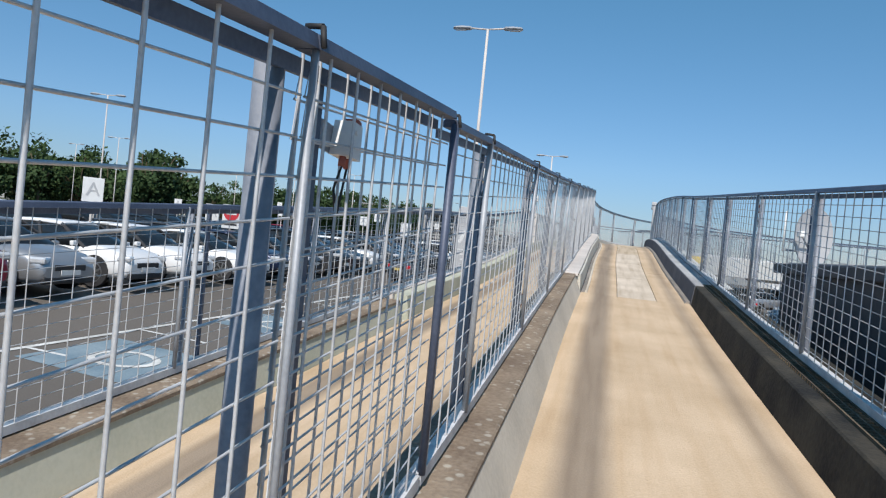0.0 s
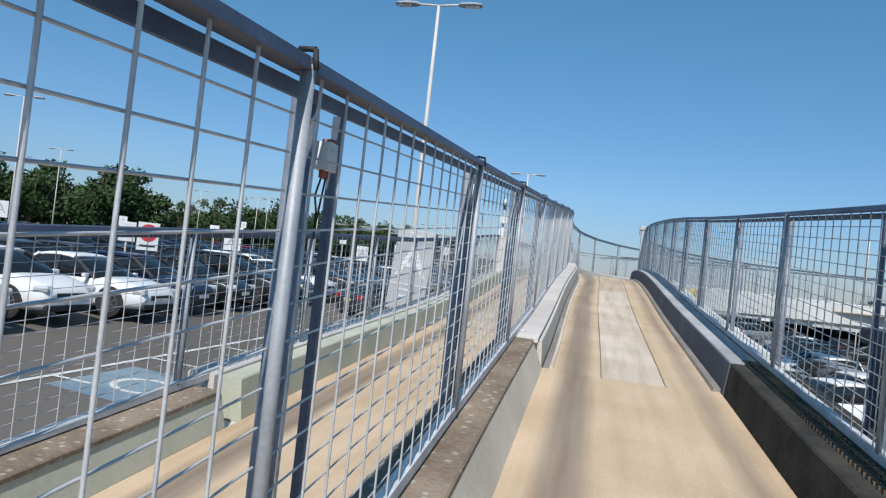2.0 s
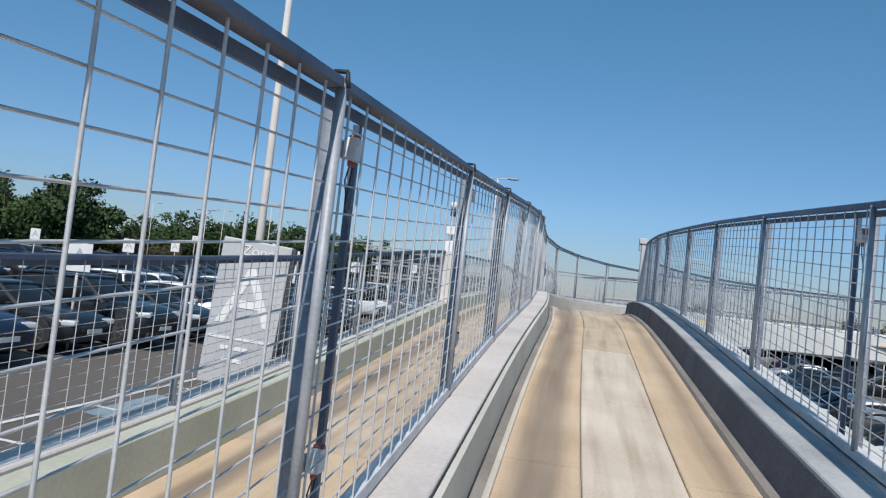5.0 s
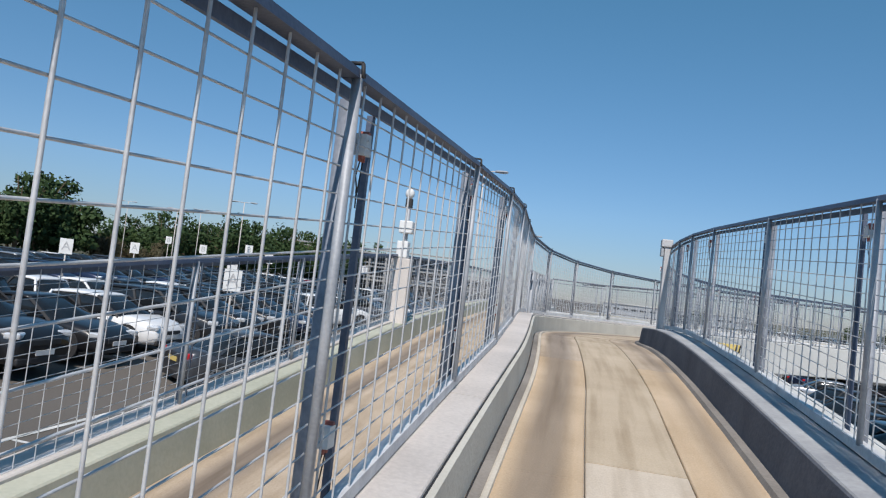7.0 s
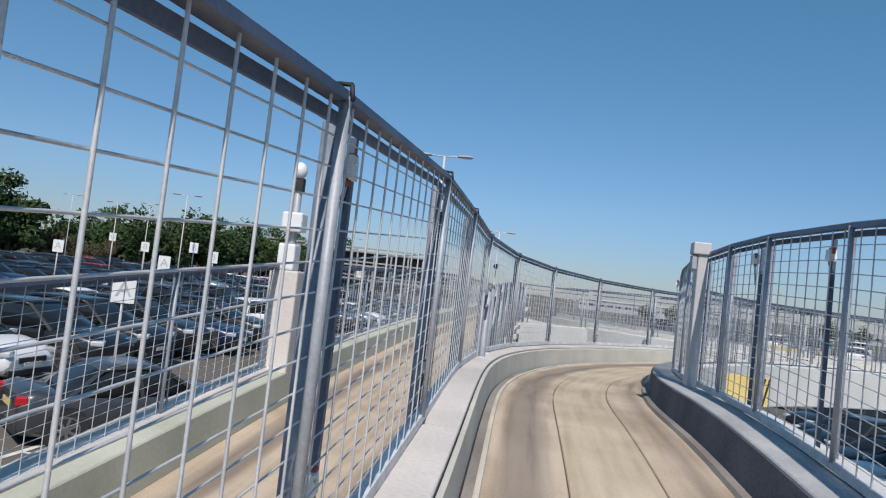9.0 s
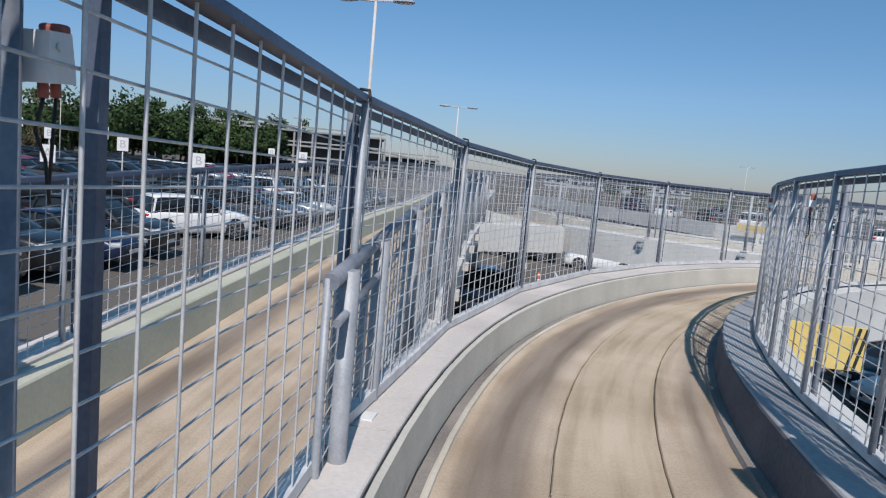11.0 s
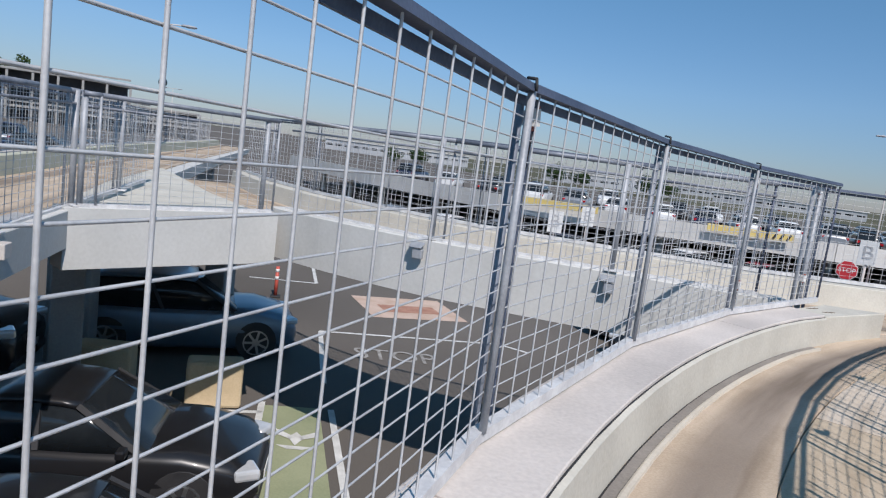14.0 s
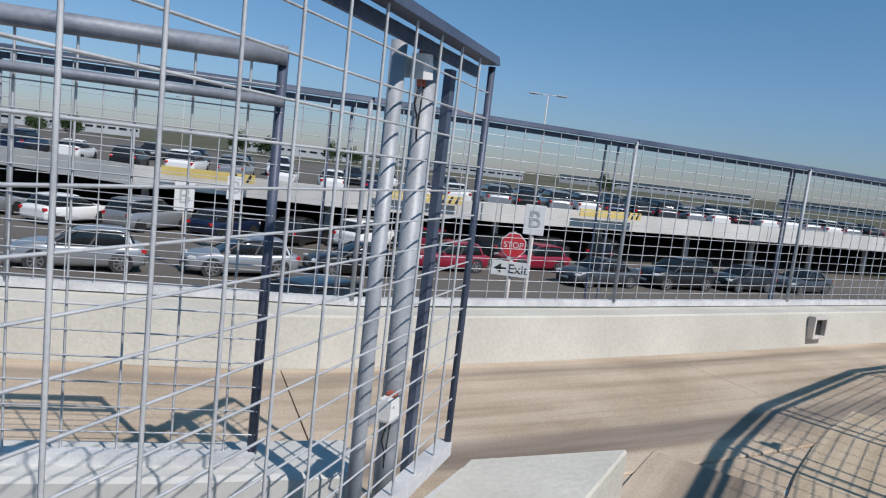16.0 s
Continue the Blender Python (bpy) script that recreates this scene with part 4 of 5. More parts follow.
def car_meshes(kind):
    if kind in CAR_MESH:
        return CAR_MESH[kind]
    c = CAR_SHAPES[kind]
    L, W = c["L"], c["W"]
    m = {"body": car_body(c).mesh("body", M_TRIM), "windows": car_green(c).mesh("glasshouse", M_GLASS), "roof": car_green(c, 0, True).mesh("roof", M_TRIM)}
    a, b_, d, e = c["roofs"]
    for side in (1, -1):
        for nm, xb, xt in (("a", e - 0.05, d), ("b", (a + e) / 2 + 0.1, (b_ + d) / 2 + 0.1), ("c", a + 0.12, b_ + 0.02)):
            bld = Build().bar((xb, side * W * 0.925, c["belt"] - 0.03), (xt, side * W * 0.735, c["roof"] - 0.05), 0.05, 0.07, (0, side, 0.4))
            m["pillar_%s%d" % (nm, side)] = bld.mesh("pillar", M_TRIM)
    t = Build()
    r = 0.33 if kind != "suv" else 0.37
    t.disc((0, 0, 0), (0, 1, 0), r, 0.21, 20)
    m["tyre"] = t.mesh("tyre", M_TYRE)
    t = Build()
    t.disc((0, 0.095, 0), (0, 1, 0), r * 0.22, 0.04, 10)
    for k in range(7):
        an = 2 * math.pi * k / 7
        t.bar((math.cos(an) * 0.03, 0.10, math.sin(an) * 0.03), (math.cos(an) * r * 0.68, 0.105, math.sin(an) * r * 0.68), 0.02, 0.05, (0, 1, 0))
    ring = lambda rr, y: [(rr * math.cos(2 * math.pi * k / 20), y, rr * math.sin(2 * math.pi * k / 20)) for k in range(20)]
    t.quad_strip([ring(r * 0.66, 0.085), ring(r * 0.66, 0.112), ring(r * 0.74, 0.112), ring(r * 0.74, 0.085)], True, False)
    m["rim"] = t.mesh("rim", M_RIM)
    t = Build()
    t.disc((0, 0, 0), (0, 1, 0), r + 0.055, 0.05, 20)
    m["arch"] = t.mesh("wheel_arch", M_TRIM)
    for side in (1, -1):
        m["head%d" % side] = Build().box((L - 0.19, side * W * 0.70, c["hood"] - 0.27), (0.32, 0.34, 0.14), Matrix.Rotation(side * -0.42, 4, "Z"), 0.04).mesh("headlight", M_LAMPGLASS)
        m["tail%d" % side] = Build().box((0.10, side * W * 0.76, c["tail"] - 0.17), (0.20, 0.28, 0.17), Matrix.Rotation(side * 0.4, 4, "Z"), 0.03).mesh("tail_light", M_TAIL)
        m["mirror%d" % side] = Build().box((e - 0.25, side * (W + 0.07), c["belt"] + 0.06), (0.11, 0.18, 0.12), None, 0.03).mesh("mirror", M_TRIM)
    m["grille"] = Build().box((L - 0.015, 0, c["hood"] - 0.42), (0.06, W * 0.95, 0.13), None, 0.02).mesh("grille", M_TRIM)
    m["bumper_low"] = Build().box((L - 0.10, 0, 0.30), (0.22, W * 1.55, 0.16), None, 0.04).mesh("bumper", M_TRIM)
    m["bumper_rear"] = Build().box((0.08, 0, 0.36), (0.18, W * 1.6, 0.20), None, 0.04).mesh("bumper", M_TRIM)
    m["plate_f"] = Build().box((L + 0.022, 0, 0.46), (0.012, 0.52, 0.11)).mesh("plate", M_WHITE)
    m["plate_r"] = Build().box((-0.012, 0, c["tail"] - 0.30), (0.012, 0.52, 0.11)).mesh("plate", M_YELLOW)
    CAR_MESH[kind] = m
    return m


CAR_PROTO = {}
WORDS = {"white": "white", "black": "black", "silver": "silver", "dark_grey": "dark grey", "dark_blue": "dark blue", "red": "red", "steel_blue": "steel-blue"}


def car(kind, colour, m, note="parked in a row", far=False):
    key = (kind, colour, note, far)
    if key in CAR_PROTO:
        return copy_thing(CAR_PROTO[key], m)
    c, ms = CAR_SHAPES[kind], car_meshes(kind)
    shape = {"hatchback": "hatchback", "saloon": "saloon car", "suv": "SUV"}[kind]
    t = thing("car", "%s %s %s" % (WORDS[colour], shape, note), "car", "parked cars")
    t.matrix_basis = m

    def put(name, mesh, parent, painted=False):
        ob = new(name, mesh)
        ob.parent = parent
        if painted:
            ob.material_slots[0].link = "OBJECT"
            ob.material_slots[0].material = PAINT[colour]
        return ob
    for k in ms:
        if k in ("tyre", "rim", "arch") or (far and k.split("_")[0] in ("pillar", "plate", "bumper", "mirror1", "mirror-1", "grille")):
            continue
        put(ms[k].name.split(".")[0], ms[k], t, k in ("body", "roof") or k.startswith("mirror") or k.startswith("pillar_c"))
    r = 0.33 if kind != "suv" else 0.37
    for x in (0.78, c["L"] - 0.86):
        for side in (1, -1):
            w = new("wheel", ms["tyre"] if far else None)
            w.parent = t
            w.location = (x, side * (c["W"] - 0.11), r)
            w.rotation_euler = (0, 0, 0 if side > 0 else math.pi)
            if far:
                continue
            put("tyre", ms["tyre"], w)
            put("rim", ms["rim"], w)
            ar = put("wheel_arch", ms["arch"], t)
            ar.location = (x, side * (c["W"] - 0.027), r + 0.03)
    CAR_PROTO[key] = t
    return t


def park_beyond(kind, colour, x, y, turn, z=None, note="parked in a row", far=False):
    return park(kind, colour, *beyond(x, y)[:2], turn + 6, z, note, far)


def park(kind, colour, x, y, turn, z=None, note="parked in a row", far=False):
    """x, y: the middle of the car; turn: degrees of its nose from +x."""
    c = CAR_SHAPES[kind]
    m = pose(x, y, ground_z(x, y) if z is None else z, 0, 0, turn) @ pose(-c["L"] / 2, 0, 0)
    return car(kind, colour, m, note, far)


rnd = random.Random(11)
KINDS = ("hatchback", "hatchback", "saloon", "suv", "saloon")
COLOURS = ("black", "black", "dark_grey", "dark_grey", "white", "silver", "dark_blue", "black", "black", "dark_blue", "black", "white", "dark_grey", "black", "dark_grey", "dark_blue", "silver", "red")
FIXED = {3: ("hatchback", "silver"), 4: ("hatchback", "white"), 5: ("hatchback", "white"), 6: ("saloon", "white"), 7: ("hatchback", "dark_blue"), 8: ("saloon", "black"), 9: ("suv", "black"),
         10: ("saloon", "black"), 11: ("hatchback", "white"), 12: ("suv", "black"), 13: ("suv", "black"), 14: ("suv", "black"), 15: ("saloon", "dark_blue"), 16: ("suv", "black"),
         17: ("suv", "white"), 18: ("suv", "black"), 19: ("hatchback", "black"), 21: ("suv", "dark_grey"), 22: ("saloon", "dark_grey"), 23: ("hatchback", "silver"), 24: ("saloon", "white")}
for i in range(2, 34):
    k, col = FIXED.get(i, (rnd.choice(KINDS), rnd.choice(COLOURS)))
    if i in (17, 18, 20):
        continue
    park(k, col, -13.7 + rnd.uniform(-0.2, 0.2), -3.2 + 2.55 * i, rnd.uniform(-2, 2))
for x, turn, y0, n in ((-18.8, 180, 4, 30), (-30.2, 0, 8, 34), (-35.3, 180, 10, 34), (-46.0, 0, 18, 33), (-51.1, 180, 22, 32)):
    for i in range(n):
        if rnd.random() < 0.07:
            continue
        park(rnd.choice(KINDS), rnd.choice(COLOURS), x + rnd.uniform(-0.25, 0.25), y0 + 2.55 * i + rnd.uniform(-0.1, 0.1), turn + rnd.uniform(-2, 2), far=x < -25)
park("saloon", "dark_grey", -8.3, 23.9, 52, note="standing in the aisle beside the guideway")
# under and beyond the guideways
park_beyond("suv", "steel_blue", 1.96, 44.7, 1, note="half in the shade under the guideway")
park_beyond("saloon", "black", 0.97, 38.4, 349, note="in the shade below the guideway")
park_beyond("saloon", "black", 1.29, 35.3, 350, note="in the shade below the guideway")
park_beyond("suv", "black", -2.6, 41.6, 355, note="in the shade under the guideway")
park_beyond("suv", "white", -10.4, 48.7, 45, note="standing beside the guideway")
park("hatchback", "white", 7.2, 20.3, 200, note="parked below the guideway")
for i in range(9):
    park(rnd.choice(KINDS), rnd.choice(("silver", "white", "white", "dark_grey", "silver")) if i < 5 else "black", 9.0 + 0.55 * i + rnd.uniform(-0.2, 0.2), 24.0 + 2.7 * i, 200 + rnd.uniform(-3, 3), note="parked below the guideway")
for x, y, k, col in ((37.8, 52.9, "saloon", "dark_grey"), (37.6, 57.2, "hatchback", "red"), (31.5, 57.9, "hatchback", "red"), (25.4, 57.2, "saloon", "black"), (20.0, 57.6, "hatchback", "silver"), (14.6, 59.0, "hatchback", "silver"),
                     (9.6, 60.5, "hatchback", "white"), (5.0, 62.5, "saloon", "black"), (43.0, 51.3, "suv", "black"), (48, 49.6, "hatchback", "black"), (53.0, 48, "saloon", "dark_grey")):
    park_beyond(k, col, x, y, 166 + rnd.uniform(-4, 4), note="parked across the aisle")
for x, y, k, col in ((31.5, 64.5, "suv", "white"), (28.0, 66.0, "hatchback", "black"), (35.5, 63.0, "hatchback", "red"), (39.0, 61.5, "saloon", "black"), (24.5, 68.0, "hatchback", "dark_blue"), (21.0, 69.5, "suv", "silver"),
                     (43, 60, "hatchback", "dark_grey"), (47, 58.5, "suv", "black"), (17.5, 71.0, "hatchback", "white"), (14.0, 73.0, "saloon", "silver"), (11, 75, "hatchback", "white"), (8, 77, "saloon", "black")):
    park_beyond(k, col, x, y, 25 + rnd.uniform(-5, 5), note="parked across the aisle", far=True)

# ---- parking deck beyond ----
EDGE = [(10.0, 104.0), (15.0, 86.0), (21.0, 72.5), (29.0, 65.5), (38.0, 60.3), (54.0, 55.5), (78.0, 46.0), (120.0, 34.0)]
EDGE = [beyond(x, y)[:2] for x, y in EDGE]
back = [(x + 39, y + 64) for x, y in EDGE]
b = Build()
b.quad_strip([[(p[0], p[1], -0.95), (q[0], q[1], -0.95), (q[0], q[1], -0.60), (p[0], p[1], -0.60)] for p, q in zip(EDGE, back)], True, False, True)
tagged(part("parking_deck", b, M_DECK), "pale concrete deck of a raised car park", "parking deck", kind="structure")
b = Build()
b.quad_strip([[(p[0] + 0.3, p[1] + 0.4, -0.60), (q[0], q[1], -0.60), (q[0], q[1], -0.585), (p[0] + 0.3, p[1] + 0.4, -0.585)] for p, q in zip(EDGE, back)], True, False, True)
tagged(part("deck_surface", b, M_ASPH), "dark asphalt surface of the raised deck", "deck surface", kind="structure")
for p, q in zip(EDGE, EDGE[1:]):
    n = max(1, int(math.hypot(q[0] - p[0], q[1] - p[1]) / 6))
    for i in range(n):
        a = Vector((p[0] + (q[0] - p[0]) * i / n, p[1] + (q[1] - p[1]) * i / n, -0.40))
        e = Vector((p[0] + (q[0] - p[0]) * (i + 1) / n, p[1] + (q[1] - p[1]) * (i + 1) / n, -0.40))
        d = (e - a).normalized()
        b = Build().bar(a + d * 0.02, e - d * 0.02, 0.16, 1.12)
        tagged(part("parapet_panel", b, M_DECK), "white concrete parapet panel of the parking deck", "parapet", "parapet panels", "structure")
        b = Build().tube((a.x + 1.2, a.y + 1.6, -3.4), (a.x + 1.2, a.y + 1.6, -0.95), 0.22, 12)
        tagged(part("deck_column", b, M_DECK), "round white column under the parking deck", "column", "deck columns", "structure")
# yellow and black height bars
for x, y, tn in ((24.0, 69.3, -41), (45.5, 57.6, -17), (33.5, 62.6, -30)):
    t = thing("height_bar", "yellow height restriction bar on the deck edge", "height bar", "height bars")
    t.matrix_basis = pose(*beyond(x - 0.2, y - 0.25, -0.04), 0, 0, tn + 6)
    part("bar", Build().box((0, 0, 0), (5.0, 0.08, 0.45), None, 0.01), M_YELLOW, t)
    for i in range(3):
        part("stripe", Build().bar((1.3 + i * 0.4, -0.045, -0.20), (1.5 + i * 0.4, -0.045, 0.20), 0.012, 0.14), M_BLACK, t)
for i in range(26):
    k = rnd.random()
    ex, ey = EDGE[1][0] + (EDGE[6][0] - EDGE[1][0]) * i / 26, float(np.interp(EDGE[1][0] + (EDGE[6][0] - EDGE[1][0]) * i / 26, [e[0] for e in EDGE], [e[1] for e in EDGE]))
    park(rnd.choice(KINDS), rnd.choice(("white", "silver", "black", "dark_grey", "white", "dark_blue")), ex + 4.5, ey + 6.0, 60 + rnd.uniform(-4, 4), -0.585, "parked on the raised deck", True)
    if i % 5:
        park(rnd.choice(KINDS), rnd.choice(("white", "silver", "black", "dark_grey", "black", "dark_blue")), ex + 12.5, ey + 17.0, 240 + rnd.uniform(-4, 4), -0.585, "parked on the raised deck", True)

# ---- painted bays below the guideway ----
for x0, y0, x1, y1 in ((5.22, 46.5, 10.3, 46.3), (5.24, 46.5, 4.75, 42.6), (4.68, 41.2, 4.35, 37.6), (3.45, 41.5, 2.95, 37.8), (1.2, 41.0, 3.42, 41.0), (3.7, 52.6, 5.95, 52.5), (5.95, 52.5, 6.45, 57.9), (10.25, 46.3, 10.9, 45.6)):
    paint_strip(*beyond(x0, y0)[:2], *beyond(x1, y1)[:2], 0.12)
paint_strip(*beyond(3.95, 41.3)[:2], *beyond(3.62, 37.7)[:2], 1.05, M_BAYGREEN, 0.008, "green painted bay on asphalt", "painted_bay")
# a winged white mark in the green bay
b = Build()
for q in ([(0, -0.30), (0.13, 0.0), (0, 0.22), (-0.13, 0.0)], [(0.05, 0.05), (0.36, 0.30), (0.30, 0.06), (0.08, -0.08)], [(-0.05, 0.05), (-0.08, -0.08), (-0.30, 0.06), (-0.36, 0.30)], [(-0.30, -0.32), (0.30, -0.32), (0.12, -0.44), (-0.12, -0.44)]):
    b.face([(x, y, 0.0) for x, y in q])
mk = tagged(part("bay_mark", b, M_LINE), "white winged mark painted in the green bay", "road marking", "markings", "structure")
x, y = beyond(3.9, 39.95)[:2]
mk.matrix_basis = pose(x, y, ground_z(x, y) + 0.02, 0, 1.7, -4)
paint_strip(*beyond(7.0, 49.75)[:2], *beyond(10.1, 49.95)[:2], 2.7, M_PINK, 0.008, "pink painted patch on the asphalt", "painted_patch")
paint_strip(*beyond(7.6, 49.6)[:2], *beyond(9.5, 49.75)[:2], 0.9, M_FADEDRED, 0.014, "faded red bar on the pink patch", "painted_patch")
for i in range(14):
    paint_strip(-17.0, -1.9 + 5.1 * i, -12.0, -1.9 + 5.1 * i, 0.10)
paint_strip(-4.6, -14, -4.6, 34, 0.10)
for i in range(14):
    paint_strip(-8.9, -9.6 + 2.6 * i, -4.6, -9.0 + 2.6 * i, 0.09)
paint_strip(-8.9, -14, -8.9, 26, 0.10)
for y in (-6.4, 1.4, 6.6, 14.4):
    paint_strip(-7.6, y - 1.1, -7.6, y + 1.1, 2.0, M_BAYBLUE, 0.006, "pale blue painted bay on asphalt", "painted_bay")
    k = Build()
    ring = lambda r: [(r * math.cos(2 * math.pi * q / 20), r * math.sin(2 * math.pi * q / 20), 0.0) for q in range(20)]
    k.quad_strip([ring(0.42), ring(0.54)], True, False)
    mk = tagged(part("bay_mark", k, M_LINE), "white ring mark painted in the blue bay", "road marking", "markings", "structure")
    mk.matrix_basis = pose(-7.6, y, ground_z(-7.6, y) + 0.014, 0, 3.8, 0)

# beige concrete blocks and a red-white cone
for x, y, tn in ((2.58, 41.32, -2), (0.75, 41.9, -10)):
    t = part("concrete_block", Build().box((0, 0, 0.42), (0.95, 0.45, 0.84), None, 0.06), M_BEIGE)
    x, y = beyond(x, y)[:2]
    t.matrix_basis = pose(x, y, ground_z(x, y), 0, 0, tn + 6)
    tagged(t, "beige concrete barrier block standing on the asphalt", "barrier block", "barrier blocks")
t = thing("bollard", "red bollard with white bands on the asphalt", "bollard")
x, y = beyond(4.35, 50.0)[:2]
t.matrix_basis = pose(x, y, ground_z(x, y))
part("base", Build().box((0, 0, 0.03), (0.30, 0.30, 0.06), None, 0.02), M_BLACK, t)
part("post", Build().tube((0, 0, 0.05), (0, 0, 0.95), 0.055, 12), M_RED, t)
for z in (0.55, 0.78):
    part("band", Build().tube((0, 0, z), (0, 0, z + 0.10), 0.058, 12), M_WHITE, t)


# ---- lamps ----
def street_lamp(x, y, top, turn, span=0.95, label="tall grey steel street lamp with two heads", r=0.06, arms=2):
    gz = ground_z(x, y)
    t = thing("street_lamp", label, "street lamp", "street lamps")
    t.matrix_basis = pose(x, y, gz, 0, 0, turn)
    H = top - gz
    part("pole", Build().tube((0, 0, 0), (0, 0, H), r, 12, r * 0.55), M_CAP, t, "pale grey tapered pole")
    for side in ((1, -1) if arms == 2 else (1,)):
        part("arm", Build().tube((0, 0, H), (side * span * 0.5, 0, H + 0.03), 0.022, 8), M_CAP, t)
        h = Build()
        x0, x1 = side * span * 0.45, side * span
        rings = []
        for k, w, up, dn in ((0.0, 0.03, 0.02, 0.02), (0.12, 0.09, 0.045, 0.03), (0.55, 0.11, 0.05, 0.035), (0.92, 0.09, 0.035, 0.03), (1.0, 0.05, 0.01, 0.02)):
            xx = x0 + (x1 - x0) * k
            rings.append([(xx, -w, H + 0.02), (xx, -w * 0.5, H + 0.03 + up), (xx, w * 0.5, H + 0.03 + up), (xx, w, H + 0.02), (xx, w * 0.6, H + 0.02 - dn), (xx, -w * 0.6, H + 0.02 - dn)])
        h.quad_strip(rings, True, False, True)
        hd = part("lamp_head", h, M_STEEL, t, "grey lamp head")
        part("lens", Build().box((x0 + (x1 - x0) * 0.6, 0, H - 0.018), (abs(x1 - x0) * 0.55, 0.11, 0.02), None, 0.004), M_LAMPGLASS, hd, "dark lamp glass")
    return t


street_lamp(-4.14, 10.2, 6.54, 0)
street_lamp(-4.2, 32.95, 6.36, -2)
x, y = beyond(0.3, 56.8)[:2]
lamp = street_lamp(x, y, 5.69, 6, 1.0)
H = 3.54 - ground_z(x, y)
part("camera_arm", Build().bar((0, 0, H + 0.22), (0.0, -0.45, H + 0.22), 0.05, 0.06), M_WHITE, lamp)
part("camera_dome", Build().quad_strip([[(0.16 * math.sin(a) * math.cos(u), 0.16 * math.sin(a) * math.sin(u) - 0.45, H + 0.05 + 0.16 * math.cos(a)) for u in [k * math.pi / 6 for k in range(12)]] for a in (0.05, 0.5, 1.0, 1.57, 2.2, 3.0)], True, True), M_GLASS, lamp, "dark camera dome")
street_lamp(*beyond(36.9, 57.0)[:2], 6.39, -34, 1.05)
for x, y, top, tn in ((-26, 22, 6.5, 10), (-40, 40, 6.5, 10), (-24, 52, 6.0, 10), (-38, 70, 6.5, 0), (-22, 84, 6.0, 0), (-50, 75, 7, 20), (-55, 52, 7, 0), (-30, 100, 6.5, 0), (62, 80, 6, -30), (30, 110, 6, 0), (-12, 105, 5.5, 0), (-33, 58, 5.5, 0)):
    street_lamp(x, y, top, tn, label="slim pale street lamp among the parked cars", r=0.05)


# ---- signs ----
def word(text, size, material, parent, m, name="lettering"):
    cu = bpy.data.curves.new("lettering", "FONT")
    cu.body, cu.size, cu.align_x, cu.align_y, cu.extrude = text, size, "CENTER", "CENTER", 0.003
    tmp = bpy.data.objects.new("lettering", cu)
    me = bpy.data.meshes.new_from_object(tmp)
    bpy.data.objects.remove(tmp)
    me.materials.clear()
    me.materials.append(material)
    ob = new(name, me)
    ob.parent = parent
    ob.matrix_basis = m
    return ob


FACE = lambda x, y, z: pose(x, y, z, 90, 0, 0)
t = thing("zone_sign", "tall grey parking zone sign with a white letter A", "sign")
t.matrix_basis = pose(-4.12, 9.83, -0.55, 0, 0, 16) @ pose(0, 0, 0, 0, 4, 0)
part("panel", Build().box((0, 0, 1.43), (0.78, 0.14, 1.66), None, 0.012), M_SIGNGREY, t)
part("edge_panel", Build().box((0.41, 0.02, 1.30), (0.05, 0.12, 1.9), None, 0.008), M_DARKWALL, t)
for x in (-0.25, 0.28):
    part("leg", Build().box((x, 0, 0.0), (0.09, 0.09, 1.3), None, 0.01), M_STEEL, t)
word("Zone", 0.17, M_WHITE, t, FACE(0.02, -0.076, 2.14))
word("A", 0.95, M_WHITE, t, FACE(0.0, -0.076, 1.58))
part("band", Build().box((0, -0.074, 1.13), (0.74, 0.008, 0.028)), M_WHITE, t)
for k in range(2):
    part("lettering_bar", Build().box((-0.05, -0.074, 1.02 - 0.14 * k), (0.30 - 0.08 * k, 0.008, 0.045)), M_WHITE, t)


def letter_sign(ch, x, y, top, turn=0, w=0.55, h=0.7):
    gz = ground_z(x, y)
    t = thing("letter_sign", "white plate with a grey letter %s on a post" % ch, "sign", "row letter signs")
    t.matrix_basis = pose(x, y, gz, 0, 0, turn)
    part("post", Build().tube((0, 0.05, 0), (0, 0.05, top - gz), 0.035, 8), M_CAP, t)
    part("plate", Build().box((0, 0, top - gz - h / 2), (w, 0.03, h), None, 0.006), M_WHITE, t)
    word(ch, h * 0.8, M_SIGNGREY, t, FACE(0, -0.022, top - gz - h / 2))


for ch, x, y, top, tn in (("A", -12.3, 17.3, 1.45, 35), ("A", -14.9, 8.8, 1.6, 45), ("A", -16.6, 17.6, 1.35, 40), ("A", -11.0, 27.0, 1.5, 30), ("B", -20.8, 50.3, 2.54, 21), ("B", -24.2, 54.0, 3.04, 21), ("B", -14.9, 46.6, 2.14, 16),
                          ("B", -13.6, 58.1, 2.64, 14), ("A", -23, 34, 1.9, 30), ("A", -28, 46, 2.2, 25), ("B", -29.6, 56.9, 2.74, 26), ("B", -38.6, 66.0, 3.34, 26), ("A", -34, 40, 2.0, 30), ("A", -24.5, 20, 1.7, 40), ("B", -21.3, 73.9, 2.74, 16), ("A", -19, 42, 2.0, 25)):
    letter_sign(ch, x, y, top, tn)
for x, y, top, tn in ((18.0, 58.5, 0.25, -25), (18.3, 42.2, 1.45, -48), (21.8, 62.0, 0.4, -25)):
    letter_sign("B", *beyond(x, y)[:2], top + 0.14, tn + 6, 0.42 if y < 45 else 0.7, 0.62 if y < 45 else 1.05)


